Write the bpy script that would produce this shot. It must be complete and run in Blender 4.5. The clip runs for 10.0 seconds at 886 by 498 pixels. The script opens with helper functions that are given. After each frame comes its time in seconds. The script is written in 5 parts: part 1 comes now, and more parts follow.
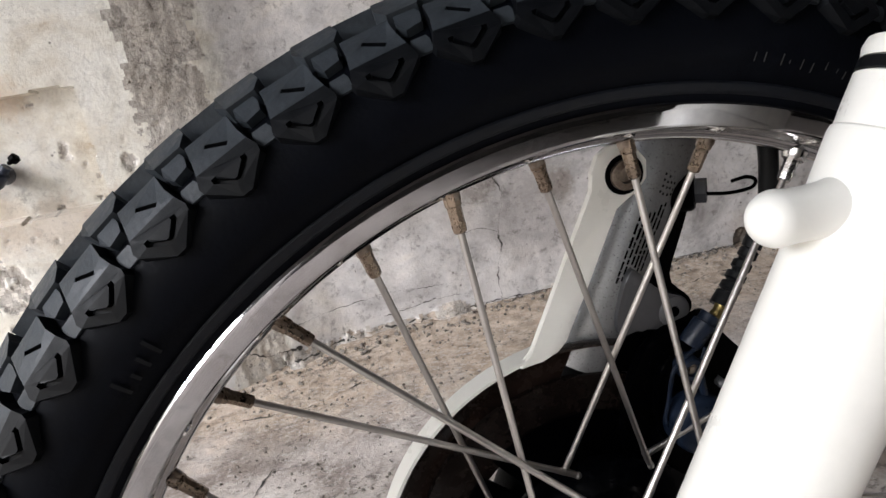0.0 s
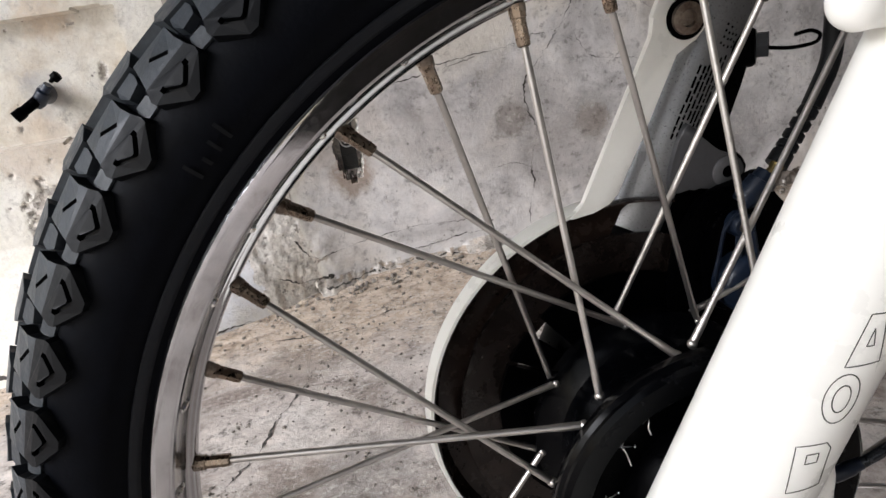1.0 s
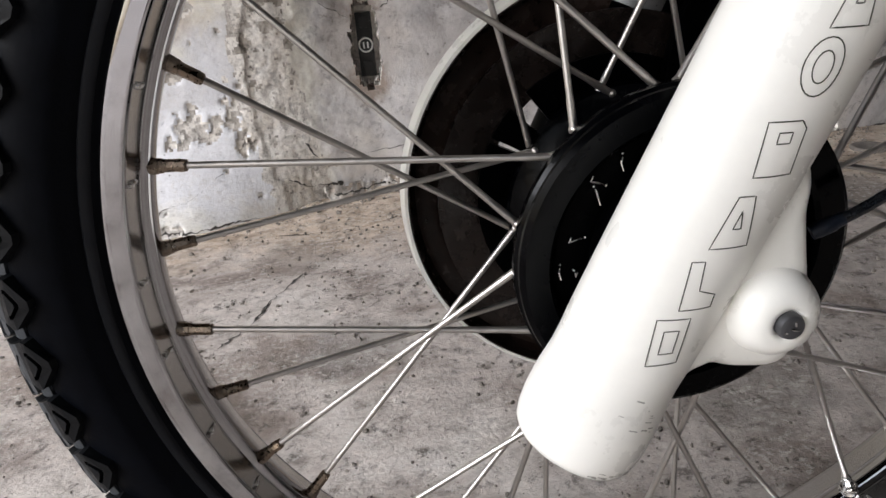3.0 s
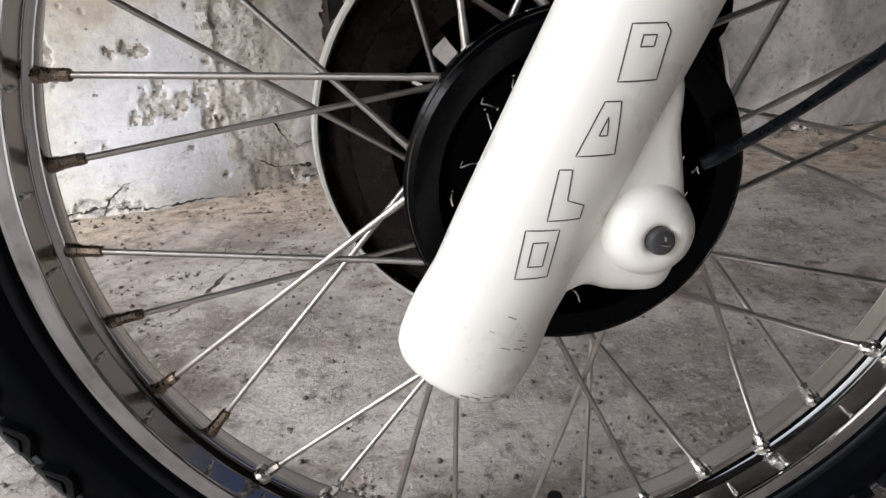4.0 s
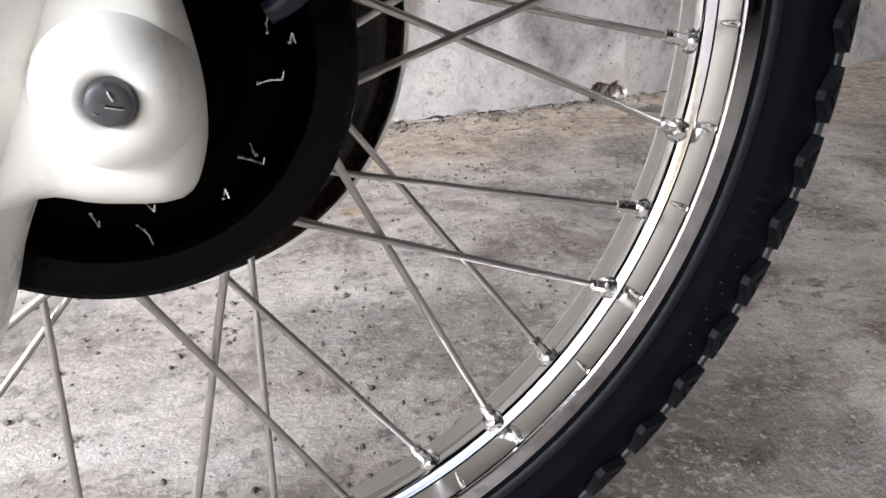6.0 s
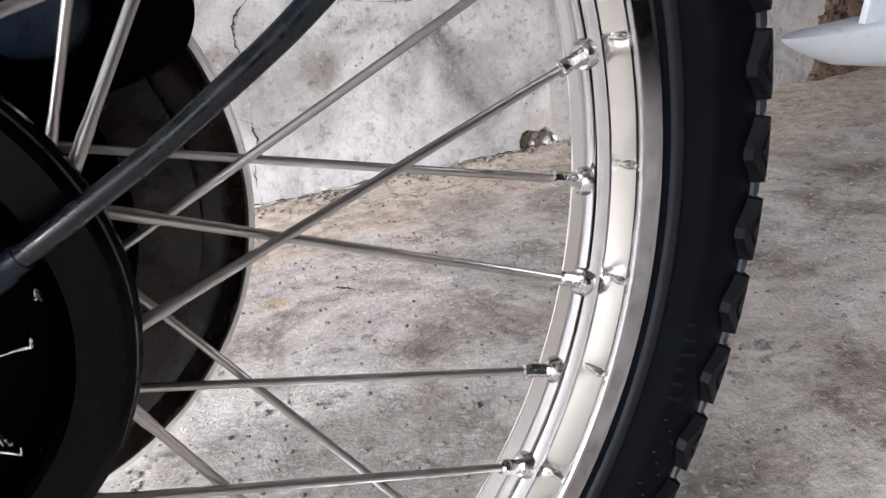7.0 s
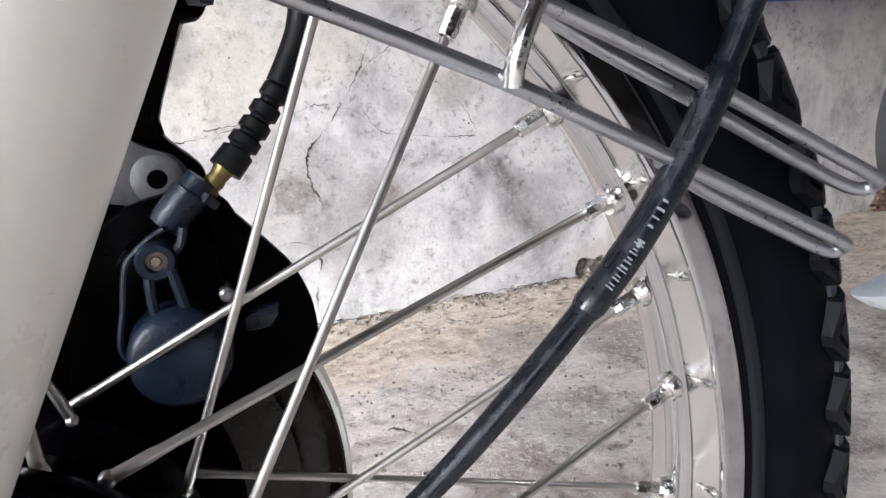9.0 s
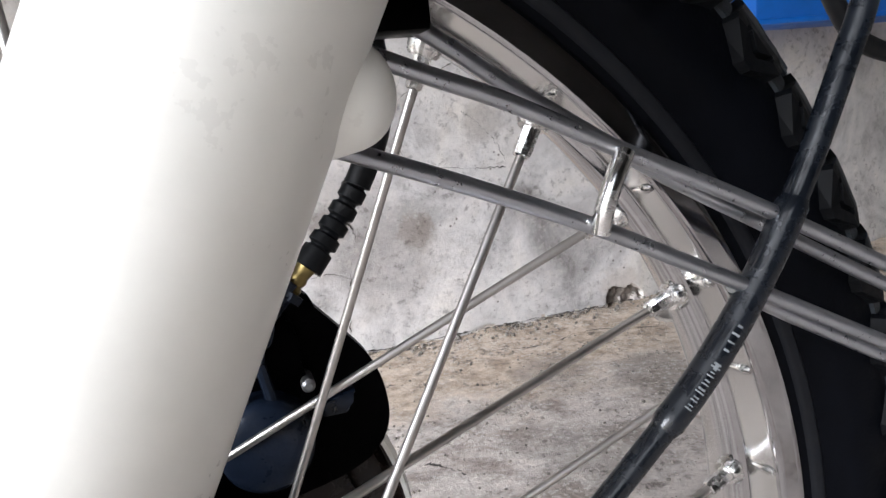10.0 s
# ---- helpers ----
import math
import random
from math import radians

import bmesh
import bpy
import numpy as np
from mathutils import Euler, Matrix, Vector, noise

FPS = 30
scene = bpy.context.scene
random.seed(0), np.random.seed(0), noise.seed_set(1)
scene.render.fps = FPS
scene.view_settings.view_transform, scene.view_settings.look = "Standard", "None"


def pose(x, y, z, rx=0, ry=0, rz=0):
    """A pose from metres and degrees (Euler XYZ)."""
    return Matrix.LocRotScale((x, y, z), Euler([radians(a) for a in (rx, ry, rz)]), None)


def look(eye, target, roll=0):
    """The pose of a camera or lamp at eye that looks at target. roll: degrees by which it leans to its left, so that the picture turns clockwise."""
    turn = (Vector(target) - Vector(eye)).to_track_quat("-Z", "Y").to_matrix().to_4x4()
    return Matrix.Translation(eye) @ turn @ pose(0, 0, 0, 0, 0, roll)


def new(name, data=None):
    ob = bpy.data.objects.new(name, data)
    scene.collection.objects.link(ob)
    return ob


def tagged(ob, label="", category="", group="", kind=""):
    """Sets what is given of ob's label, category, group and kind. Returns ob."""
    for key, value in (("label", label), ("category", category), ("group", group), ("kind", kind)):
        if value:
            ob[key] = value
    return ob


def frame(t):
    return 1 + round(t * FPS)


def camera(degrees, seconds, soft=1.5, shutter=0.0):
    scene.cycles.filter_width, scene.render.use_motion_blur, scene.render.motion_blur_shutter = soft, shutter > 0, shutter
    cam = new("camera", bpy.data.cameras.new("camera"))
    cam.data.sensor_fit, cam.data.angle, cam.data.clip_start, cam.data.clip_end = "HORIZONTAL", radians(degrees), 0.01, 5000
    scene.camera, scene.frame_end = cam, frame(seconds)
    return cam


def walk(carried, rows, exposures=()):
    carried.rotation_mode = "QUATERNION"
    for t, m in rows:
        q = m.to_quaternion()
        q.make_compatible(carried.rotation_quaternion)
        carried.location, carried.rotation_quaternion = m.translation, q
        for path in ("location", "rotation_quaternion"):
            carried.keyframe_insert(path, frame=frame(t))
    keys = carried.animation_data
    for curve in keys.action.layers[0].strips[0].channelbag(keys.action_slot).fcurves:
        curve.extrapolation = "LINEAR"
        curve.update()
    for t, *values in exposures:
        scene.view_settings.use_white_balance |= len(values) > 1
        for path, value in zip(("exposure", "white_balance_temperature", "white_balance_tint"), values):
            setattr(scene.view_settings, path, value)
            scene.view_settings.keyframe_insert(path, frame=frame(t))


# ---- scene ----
cam = camera(65.7, 10.0, soft=1.5)
PATH = [
    (0, (-0.122, -0.287, 0.659), (0.208, 1.594, 0.066), -9.4),
    (0.5, (-0.138, -0.295, 0.624), (0.12, 1.58, -0.024), -9.3),
    (1, (-0.15, -0.304, 0.602), (0.085, 1.558, -0.088), -8.8),
    (1.5, (-0.156, -0.308, 0.572), (0.04, 1.547, -0.149), -9.6),
    (2, (-0.152, -0.315, 0.538), (0.024, 1.535, -0.201), -8.3),
    (2.5, (-0.149, -0.32, 0.512), (0.031, 1.515, -0.262), -6.9),
    (2.7, (-0.147, -0.326, 0.501), (0.029, 1.51, -0.273), -5.9),
    (3.8, (-0.115, -0.349, 0.452), (0.067, 1.489, -0.316), -3.1),
    (4, (-0.101, -0.35, 0.446), (0.105, 1.485, -0.323), -2.6),
    (4.5, (-0.072, -0.357, 0.431), (0.166, 1.478, -0.328), -2.5),
    (5, (-0.043, -0.366, 0.412), (0.236, 1.45, -0.377), -3.3),
    (5.2, (-0.037, -0.363, 0.401), (0.262, 1.447, -0.395), -3.3),
    (6.3, (0.061, -0.264, 0.368), (0.679, 1.472, -0.41), -3.1),
    (6.5, (0.072, -0.256, 0.379), (0.718, 1.483, -0.366), -4.0),
    (7, (0.098, -0.229, 0.407), (0.782, 1.514, -0.297), -6.6),
    (7.5, (0.106, -0.217, 0.432), (0.761, 1.553, -0.231), -8.5),
    (8, (0.106, -0.211, 0.463), (0.764, 1.584, -0.122), -7.8),
    (8.5, (0.098, -0.215, 0.484), (0.738, 1.604, -0.047), -7.5),
    (9, (0.09, -0.221, 0.505), (0.695, 1.629, 0.046), -5.0),
    (9.5, (0.084, -0.218, 0.522), (0.642, 1.65, 0.076), -5.2),
    (10, (0.073, -0.223, 0.539), (0.623, 1.657, 0.135), -5.7),
]
EXPOSURES = [(0.0, 0.60, 6250, 11), (2.0, 0.42, 6250, 11), (2.7, 0.29, 6250, 11), (4.0, 0.26, 6235, 11), (4.5, 0.33, 6220, 12), (5.2, 0.44, 6180, 12), (6.5, 1.53, 5950, 11), (7.0, 1.42, 5930, 11), (7.5, 1.56, 5915, 11), (8.0, 1.7, 5900, 11), (9.0, 1.66, 5900, 10), (9.5, 1.58, 5930, 10), (10.0, 1.26, 5980, 10)]
walk(cam, [(t, look(eye, target, roll)) for t, eye, target, roll in PATH], EXPOSURES)

# ---------------------------------------------------------------- light
world = bpy.data.worlds.new("sky")
scene.world = world
world.use_nodes = True
wn = world.node_tree
sky = wn.nodes.new("ShaderNodeTexSky")
sky.sky_type = "NISHITA"
sky.sun_disc = False
sky.sun_elevation = radians(38)
sky.sun_rotation = radians(-125)
sky.air_density, sky.dust_density = 1.4, 3.0
haze = wn.nodes.new("ShaderNodeHueSaturation")
haze.inputs["Saturation"].default_value = 0.6
wn.links.new(sky.outputs["Color"], haze.inputs["Color"])
wn.links.new(haze.outputs["Color"], wn.nodes["Background"].inputs["Color"])
wn.nodes["Background"].inputs["Strength"].default_value = 0.13

sun_data = bpy.data.lights.new("sun", "SUN")
sun_data.energy, sun_data.angle, sun_data.color = 5.0, radians(40), (0.96, 0.965, 1.0)
sun = new("sun", sun_data)
sun.matrix_world = look((-4.6, -2.3, 3.95), (0, 0, 0.3))
tagged(sun, kind="structure")

# ---------------------------------------------------------------- materials


def material(name, base, rough=0.5, metal=0.0, spread=0.25, grain=60.0, blotch=6.0, bump=0.1, bump_scale=200.0, rough_spread=0.1, second=None, coat=0.0, shine=0.5):
    """A surface with grain and larger blotches in its colour, gloss and relief."""
    m = bpy.data.materials.new(name)
    m.use_nodes = True
    t = m.node_tree
    bsdf = t.nodes["Principled BSDF"]
    bsdf.inputs["Metallic"].default_value = metal
    bsdf.inputs["Coat Weight"].default_value = coat
    bsdf.inputs["Specular IOR Level"].default_value = shine
    place = t.nodes.new("ShaderNodeTexCoord")
    fine, big = t.nodes.new("ShaderNodeTexNoise"), t.nodes.new("ShaderNodeTexNoise")
    for n, sc in ((fine, grain), (big, blotch)):
        n.inputs["Scale"].default_value, n.inputs["Detail"].default_value, n.inputs["Roughness"].default_value = sc, 6.0, 0.65
        t.links.new(place.outputs["Object"], n.inputs["Vector"])
    add = t.nodes.new("ShaderNodeMath")
    add.operation = "ADD"
    t.links.new(fine.outputs["Fac"], add.inputs[0])
    t.links.new(big.outputs["Fac"], add.inputs[1])
    ramp = t.nodes.new("ShaderNodeMapRange")
    ramp.inputs["From Min"].default_value, ramp.inputs["From Max"].default_value = 0.7, 1.3
    t.links.new(add.outputs[0], ramp.inputs["Value"])
    mix = t.nodes.new("ShaderNodeMix")
    mix.data_type = "RGBA"
    low = tuple(c * (1 - spread) for c in base) if second is None else second
    mix.inputs["A"].default_value = (*low, 1)
    mix.inputs["B"].default_value = (*(min(1.0, c * (1 + spread * 0.6)) for c in base), 1)
    t.links.new(ramp.outputs["Result"], mix.inputs["Factor"])
    t.links.new(mix.outputs["Result"], bsdf.inputs["Base Color"])
    gloss = t.nodes.new("ShaderNodeMapRange")
    gloss.inputs["From Min"].default_value, gloss.inputs["From Max"].default_value = 0.35, 0.65
    gloss.inputs["To Min"].default_value, gloss.inputs["To Max"].default_value = max(0.02, rough - rough_spread), min(1, rough + rough_spread)
    t.links.new(fine.outputs["Fac"], gloss.inputs["Value"])
    t.links.new(gloss.outputs["Result"], bsdf.inputs["Roughness"])
    if bump:
        rel = t.nodes.new("ShaderNodeTexNoise")
        rel.inputs["Scale"].default_value, rel.inputs["Detail"].default_value = bump_scale, 5.0
        t.links.new(place.outputs["Object"], rel.inputs["Vector"])
        bn = t.nodes.new("ShaderNodeBump")
        bn.inputs["Strength"].default_value, bn.inputs["Distance"].default_value = bump, 0.002
        t.links.new(rel.outputs["Fac"], bn.inputs["Height"])
        t.links.new(bn.outputs["Normal"], bsdf.inputs["Normal"])
    return m


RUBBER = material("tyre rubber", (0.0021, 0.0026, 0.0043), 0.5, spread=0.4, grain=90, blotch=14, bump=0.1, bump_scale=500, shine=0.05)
# light is put into the tread colour, shade into the flank colour
TREAD = material("lit dusty tread rubber", (0.031, 0.037, 0.044), 0.46, spread=0.45, grain=160, blotch=30, bump=0.12, bump_scale=420, shine=0.3)
FLANK = material("shaded flank rubber", (0.0028, 0.0034, 0.0046), 0.5, spread=0.45, grain=120, blotch=26, bump=0.08, bump_scale=300, shine=0.15)
BEAD = material("scuffed bead rubber", (0.0036, 0.0047, 0.0075), 0.6, spread=0.4, grain=120, blotch=20, bump=0.1, shine=0.25)
CHROME = material("polished rim alloy", (0.49, 0.485, 0.495), 0.08, 1.0, spread=0.14, grain=260, blotch=12, bump=0.008, bump_scale=120, rough_spread=0.04)
SATIN = material("satin drawn rim alloy", (0.60, 0.59, 0.58), 0.2, 1.0, spread=0.05, grain=200, blotch=14, bump=0.006, bump_scale=200, rough_spread=0.02)
STEEL = material("dull zinc spoke steel", (0.5, 0.475, 0.45), 0.38, 1.0, spread=0.14, grain=180, blotch=30, bump=0.03, bump_scale=400, rough_spread=0.05)
BRASS = material("tarnished nipple plating", (0.25, 0.195, 0.15), 0.3, 1.0, spread=0.5, grain=400, blotch=60, bump=0.1, bump_scale=700)
SHINY = material("bright plated metal", (0.7, 0.69, 0.675), 0.22, 1.0, spread=0.12, grain=300, blotch=40, bump=0.03)
WHITE = material("white enamel", (0.88, 0.868, 0.815), 0.34, spread=0.06, grain=40, blotch=7, bump=0.03, bump_scale=160, coat=0.2)
PEARL = material("pale grey lacquer", (0.62, 0.655, 0.70), 0.34, spread=0.08, grain=60, blotch=8, bump=0.03, bump_scale=160, coat=0.2)
BLACK = material("satin black paint", (0.0005, 0.0005, 0.0007), 0.36, spread=0.4, grain=120, blotch=20, bump=0.08, bump_scale=300, shine=0.02)
GLOSS = material("glossy black hub enamel", (0.0006, 0.0007, 0.0011), 0.2, spread=0.4, grain=120, blotch=20, bump=0.03, bump_scale=200, shine=0.09)
NAVY = material("blue black cast plastic", (0.008, 0.0135, 0.027), 0.36, spread=0.5, grain=140, blotch=24, bump=0.15, bump_scale=400, shine=0.3)
LINING = material("dark brown primer", (0.019, 0.0122, 0.0098), 0.24, spread=0.55, grain=60, blotch=16, bump=0.08, bump_scale=200, shine=0.3)
RUST = material("rusty disc iron", (0.012, 0.0078, 0.0063), 0.28, 0.4, spread=0.6, grain=90, blotch=20, bump=0.1)
SILVER = material("silver grey paint", (0.23, 0.23, 0.235), 0.36, 0.6, spread=0.22, grain=700, blotch=18, bump=0.12, bump_scale=800)
CAST = material("bare cast aluminium", (0.15, 0.15, 0.155), 0.5, 0.6, spread=0.2, grain=260, blotch=30, bump=0.15, bump_scale=500)
LUG = material("plain grey cast alloy", (0.085, 0.085, 0.09), 0.42, 0.5, spread=0.15, grain=240, blotch=20, bump=0.08, bump_scale=300)
IRON = material("dark grey engine paint", (0.035, 0.037, 0.042), 0.5, spread=0.3, grain=120, blotch=20, bump=0.1, bump_scale=300)
OLD = material("rust stained zinc", (0.3, 0.255, 0.21), 0.45, 0.7, spread=0.6, grain=160, blotch=60, bump=0.2, bump_scale=400, second=(0.05, 0.025, 0.014))
HOSE = material("black rubber hose", (0.004, 0.0045, 0.0055), 0.5, spread=0.3, grain=200, blotch=40, bump=0.1, shine=0.25)
CABLE = material("grey black cable sheath", (0.0066, 0.0086, 0.0126), 0.27, spread=0.45, grain=140, blotch=30, bump=0.06, shine=0.45)
WIRE = material("galvanised wire", (0.42, 0.43, 0.46), 0.3, 0.9, spread=0.1, grain=300, blotch=60, bump=0.03, rough_spread=0.03)
GILT = material("yellow brass fitting", (0.23, 0.175, 0.07), 0.42, 1.0, spread=0.3, grain=300, blotch=60, bump=0.05)
INK = material("dark green print", (0.06, 0.065, 0.045), 0.6, spread=0.2, bump=0.0)
GRIME = material("grey scuffed dirt", (0.42, 0.41, 0.375), 0.8, spread=0.5, grain=500, blotch=90, bump=0.0)
CHALK = material("faint chalky mark", (0.04, 0.04, 0.04), 0.7, spread=0.5, grain=500, blotch=100, bump=0.0)
PRINT = material("worn white print", (0.24, 0.255, 0.27), 0.6, spread=0.5, grain=600, blotch=120, bump=0.0)
BLUE = material("blue plastic", (0.01, 0.13, 0.55), 0.4, spread=0.15, grain=20, blotch=4, bump=0.03)
BRICK = material("broken red brick", (0.19, 0.122, 0.09), 0.9, spread=0.6, grain=90, blotch=20, bump=0.6, bump_scale=150)
BOX = material("grey black conduit box", (0.009, 0.009, 0.009), 0.6, spread=0.4, bump=0.1)
PALE = material("pale socket plastic", (0.6, 0.6, 0.58), 0.5, spread=0.2, bump=0.05)
DARK = material("dark crack fill", (0.05, 0.044, 0.038), 0.9, spread=0.4, bump=0.3)
RUBBLE = material("crumbled mortar", (0.21, 0.185, 0.16), 0.9, spread=0.5, grain=120, blotch=40, bump=0.6, bump_scale=200)


def masonry(name, stops, speck=0.5, streak=(1, 1, 1), seed=0.0, relief=0.5, zone=None, spots=(), sand=None, scuff=0.0, crust=0.0, mottle=0.6):
    """Worn cement: a large mottle through colour stops, fine grit, dark specks and pitted relief; zone blends in a second paint left of x."""
    m = bpy.data.materials.new(name)
    m.use_nodes = True
    t = m.node_tree
    bsdf = t.nodes["Principled BSDF"]
    bsdf.inputs["Roughness"].default_value = 0.88
    bsdf.inputs["Specular IOR Level"].default_value = 0.3
    place = t.nodes.new("ShaderNodeTexCoord")
    mapping = t.nodes.new("ShaderNodeMapping")
    mapping.inputs["Location"].default_value = (seed, seed * 0.7, seed * 1.3)
    mapping.inputs["Scale"].default_value = streak
    t.links.new(place.outputs["Object"], mapping.inputs["Vector"])

    def tex(scale, detail=8.0, rough=0.65, distort=0.0):
        n = t.nodes.new("ShaderNodeTexNoise")
        n.inputs["Scale"].default_value, n.inputs["Detail"].default_value = scale, detail
        n.inputs["Roughness"].default_value, n.inputs["Distortion"].default_value = rough, distort
        t.links.new(mapping.outputs["Vector"], n.inputs["Vector"])
        return n

    def ramp(source, points):
        r = t.nodes.new("ShaderNodeValToRGB")
        while len(r.color_ramp.elements) < len(points):
            r.color_ramp.elements.new(0.5)
        for e, (at, col) in zip(r.color_ramp.elements, points):
            e.position, e.color = at, (*col, 1)
        t.links.new(source, r.inputs["Fac"])
        return r

    def mix(a, b, fac, mode="MIX"):
        n = t.nodes.new("ShaderNodeMix")
        n.data_type, n.blend_type = "RGBA", mode
        for socket, value in (("A", a), ("B", b)):
            if isinstance(value, tuple):
                n.inputs[socket].default_value = (*value, 1)
            else:
                t.links.new(value, n.inputs[socket])
        if isinstance(fac, float):
            n.inputs["Factor"].default_value = fac
        else:
            t.links.new(fac, n.inputs["Factor"])
        return n.outputs["Result"]

    big = tex(5.5, 9.0, 0.62, 0.6)
    colour = ramp(big.outputs["Fac"], stops).outputs["Color"]
    if zone is not None:
        edge, paint = zone
        sep = t.nodes.new("ShaderNodeSeparateXYZ")
        t.links.new(place.outputs["Object"], sep.inputs["Vector"])
        wob = t.nodes.new("ShaderNodeMath")
        wob.operation = "MULTIPLY_ADD"
        wob.inputs[1].default_value, wob.inputs[2].default_value = 0.16, -0.08
        t.links.new(tex(14.0, 6.0, 0.7).outputs["Fac"], wob.inputs[0])
        sub = t.nodes.new("ShaderNodeMath")
        sub.operation = "ADD"
        t.links.new(sep.outputs["X"], sub.inputs[0])
        t.links.new(wob.outputs[0], sub.inputs[1])
        gate = t.nodes.new("ShaderNodeMapRange")
        gate.inputs["From Min"].default_value, gate.inputs["From Max"].default_value = edge - 0.03, edge + 0.01
        gate.inputs["To Min"].default_value, gate.inputs["To Max"].default_value = 1.0, 0.0
        t.links.new(sub.outputs[0], gate.inputs["Value"])
        pier = gate
        other = ramp(tex(8.0, 9.0, 0.68, 0.4).outputs["Fac"], paint).outputs["Color"]
        colour = mix(colour, other, gate.outputs["Result"])
    if sand is not None:
        sep = t.nodes.new("ShaderNodeSeparateXYZ")
        t.links.new(place.outputs["Object"], sep.inputs["Vector"])
        run = t.nodes.new("ShaderNodeMath")
        run.operation = "MULTIPLY_ADD"
        run.inputs[1].default_value = 0.5
        t.links.new(tex(7.0, 6.0, 0.7).outputs["Fac"], run.inputs[0])
        t.links.new(sep.outputs["Y"], run.inputs[2])
        gate = t.nodes.new("ShaderNodeMapRange")
        gate.inputs["From Min"].default_value, gate.inputs["From Max"].default_value = sand[0] + 0.2, sand[0] + 0.36
        t.links.new(run.outputs[0], gate.inputs["Value"])
        colour = mix(colour, ramp(tex(30.0, 8.0, 0.7).outputs["Fac"], sand[1]).outputs["Color"], gate.outputs["Result"])
    for centre, radius, tint, strength in spots:
        off = t.nodes.new("ShaderNodeVectorMath")
        off.operation = "SUBTRACT"
        off.inputs[1].default_value = centre if len(centre) == 3 else (*centre, 0.0)
        t.links.new(place.outputs["Object"], off.inputs[0])
        size = t.nodes.new("ShaderNodeVectorMath")
        size.operation = "LENGTH"
        t.links.new(off.outputs["Vector"], size.inputs[0])
        rag = t.nodes.new("ShaderNodeMath")
        rag.operation = "MULTIPLY_ADD"
        rag.inputs[1].default_value = -1.4 * radius
        t.links.new(tex(2.2 / radius, 7.0, 0.7).outputs["Fac"], rag.inputs[0])
        t.links.new(size.outputs["Value"], rag.inputs[2])
        gate = t.nodes.new("ShaderNodeMapRange")
        gate.inputs["From Min"].default_value, gate.inputs["From Max"].default_value = 0.0, 0.45 * radius
        gate.inputs["To Min"].default_value, gate.inputs["To Max"].default_value = strength, 0.0
        t.links.new(rag.outputs[0], gate.inputs["Value"])
        colour = mix(colour, tint, gate.outputs["Result"])
    grit = tex(150.0, 4.0, 0.7)
    grit_c = ramp(grit.outputs["Fac"], ((0.3, (0.42, 0.4, 0.38)), (0.45, (0.95, 0.95, 0.95)), (0.55, (1, 1, 1)), (0.7, (1.4, 1.4, 1.39))))
    colour = mix(colour, grit_c.outputs["Color"], speck, "MULTIPLY")
    cloud = tex(28.0, 7.0, 0.7, 0.3)
    cloud_c = ramp(cloud.outputs["Fac"], ((0.3, (0.5, 0.48, 0.455)), (0.46, (0.95, 0.95, 0.95)), (0.55, (1.02, 1.02, 1.02)), (0.7, (1.22, 1.21, 1.2))))
    colour = mix(colour, cloud_c.outputs["Color"], mottle, "MULTIPLY")
    def band(source, low, high, amount):
        n = t.nodes.new("ShaderNodeMapRange")
        n.inputs["From Min"].default_value, n.inputs["From Max"].default_value = low, high
        n.inputs["To Max"].default_value = amount
        t.links.new(source, n.inputs["Value"])
        return n.outputs["Result"]

    def times(a, b):
        n = t.nodes.new("ShaderNodeMath")
        n.operation = "MULTIPLY"
        t.links.new(a, n.inputs[0])
        t.links.new(b, n.inputs[1])
        return n.outputs[0]

    clean = None
    if zone is not None:
        clean = t.nodes.new("ShaderNodeMapRange")
        clean.inputs["To Min"].default_value, clean.inputs["To Max"].default_value = 1.0, 0.5
        t.links.new(pier.outputs["Result"], clean.inputs["Value"])
    dirt = times(band(tex(46.0, 9.0, 0.8, 0.3).outputs["Fac"], 0.53, 0.6, 1.0), band(tex(8.0, 5.0, 0.6, 0.5).outputs["Fac"], 0.40, 0.56, scuff))
    if clean is not None:
        dirt = times(dirt, clean.outputs["Result"])
    colour = mix(colour, (0.1, 0.086, 0.075), dirt)
    flake = times(band(tex(95.0, 6.0, 0.75, 0.15).outputs["Fac"], 0.53, 0.58, 1.0), band(tex(6.5, 6.0, 0.7, 0.8).outputs["Fac"], 0.43, 0.56, crust))
    colour = mix(colour, (0.64, 0.605, 0.56), flake)
    pits = t.nodes.new("ShaderNodeTexVoronoi")
    pits.inputs["Scale"].default_value = 45.0
    pits.inputs["Randomness"].default_value = 1.0
    t.links.new(mapping.outputs["Vector"], pits.inputs["Vector"])
    pit = t.nodes.new("ShaderNodeMapRange")
    pit.inputs["From Min"].default_value, pit.inputs["From Max"].default_value = 0.05, 0.16
    t.links.new(pits.outputs["Distance"], pit.inputs["Value"])
    sparse = t.nodes.new("ShaderNodeMapRange")
    sparse.inputs["From Min"].default_value, sparse.inputs["From Max"].default_value = 0.5, 0.62
    t.links.new(tex(9.0, 3.0).outputs["Fac"], sparse.inputs["Value"])
    hole = t.nodes.new("ShaderNodeMath")
    hole.operation = "SUBTRACT"
    hole.use_clamp = True
    t.links.new(sparse.outputs["Result"], hole.inputs[0])
    t.links.new(pit.outputs["Result"], hole.inputs[1])
    colour = mix(colour, (0.1, 0.085, 0.07), hole.outputs[0])
    t.links.new(colour, bsdf.inputs["Base Color"])
    h1 = t.nodes.new("ShaderNodeMath")
    h1.operation = "MULTIPLY_ADD"
    h1.inputs[1].default_value = 0.6
    t.links.new(cloud.outputs["Fac"], h1.inputs[0])
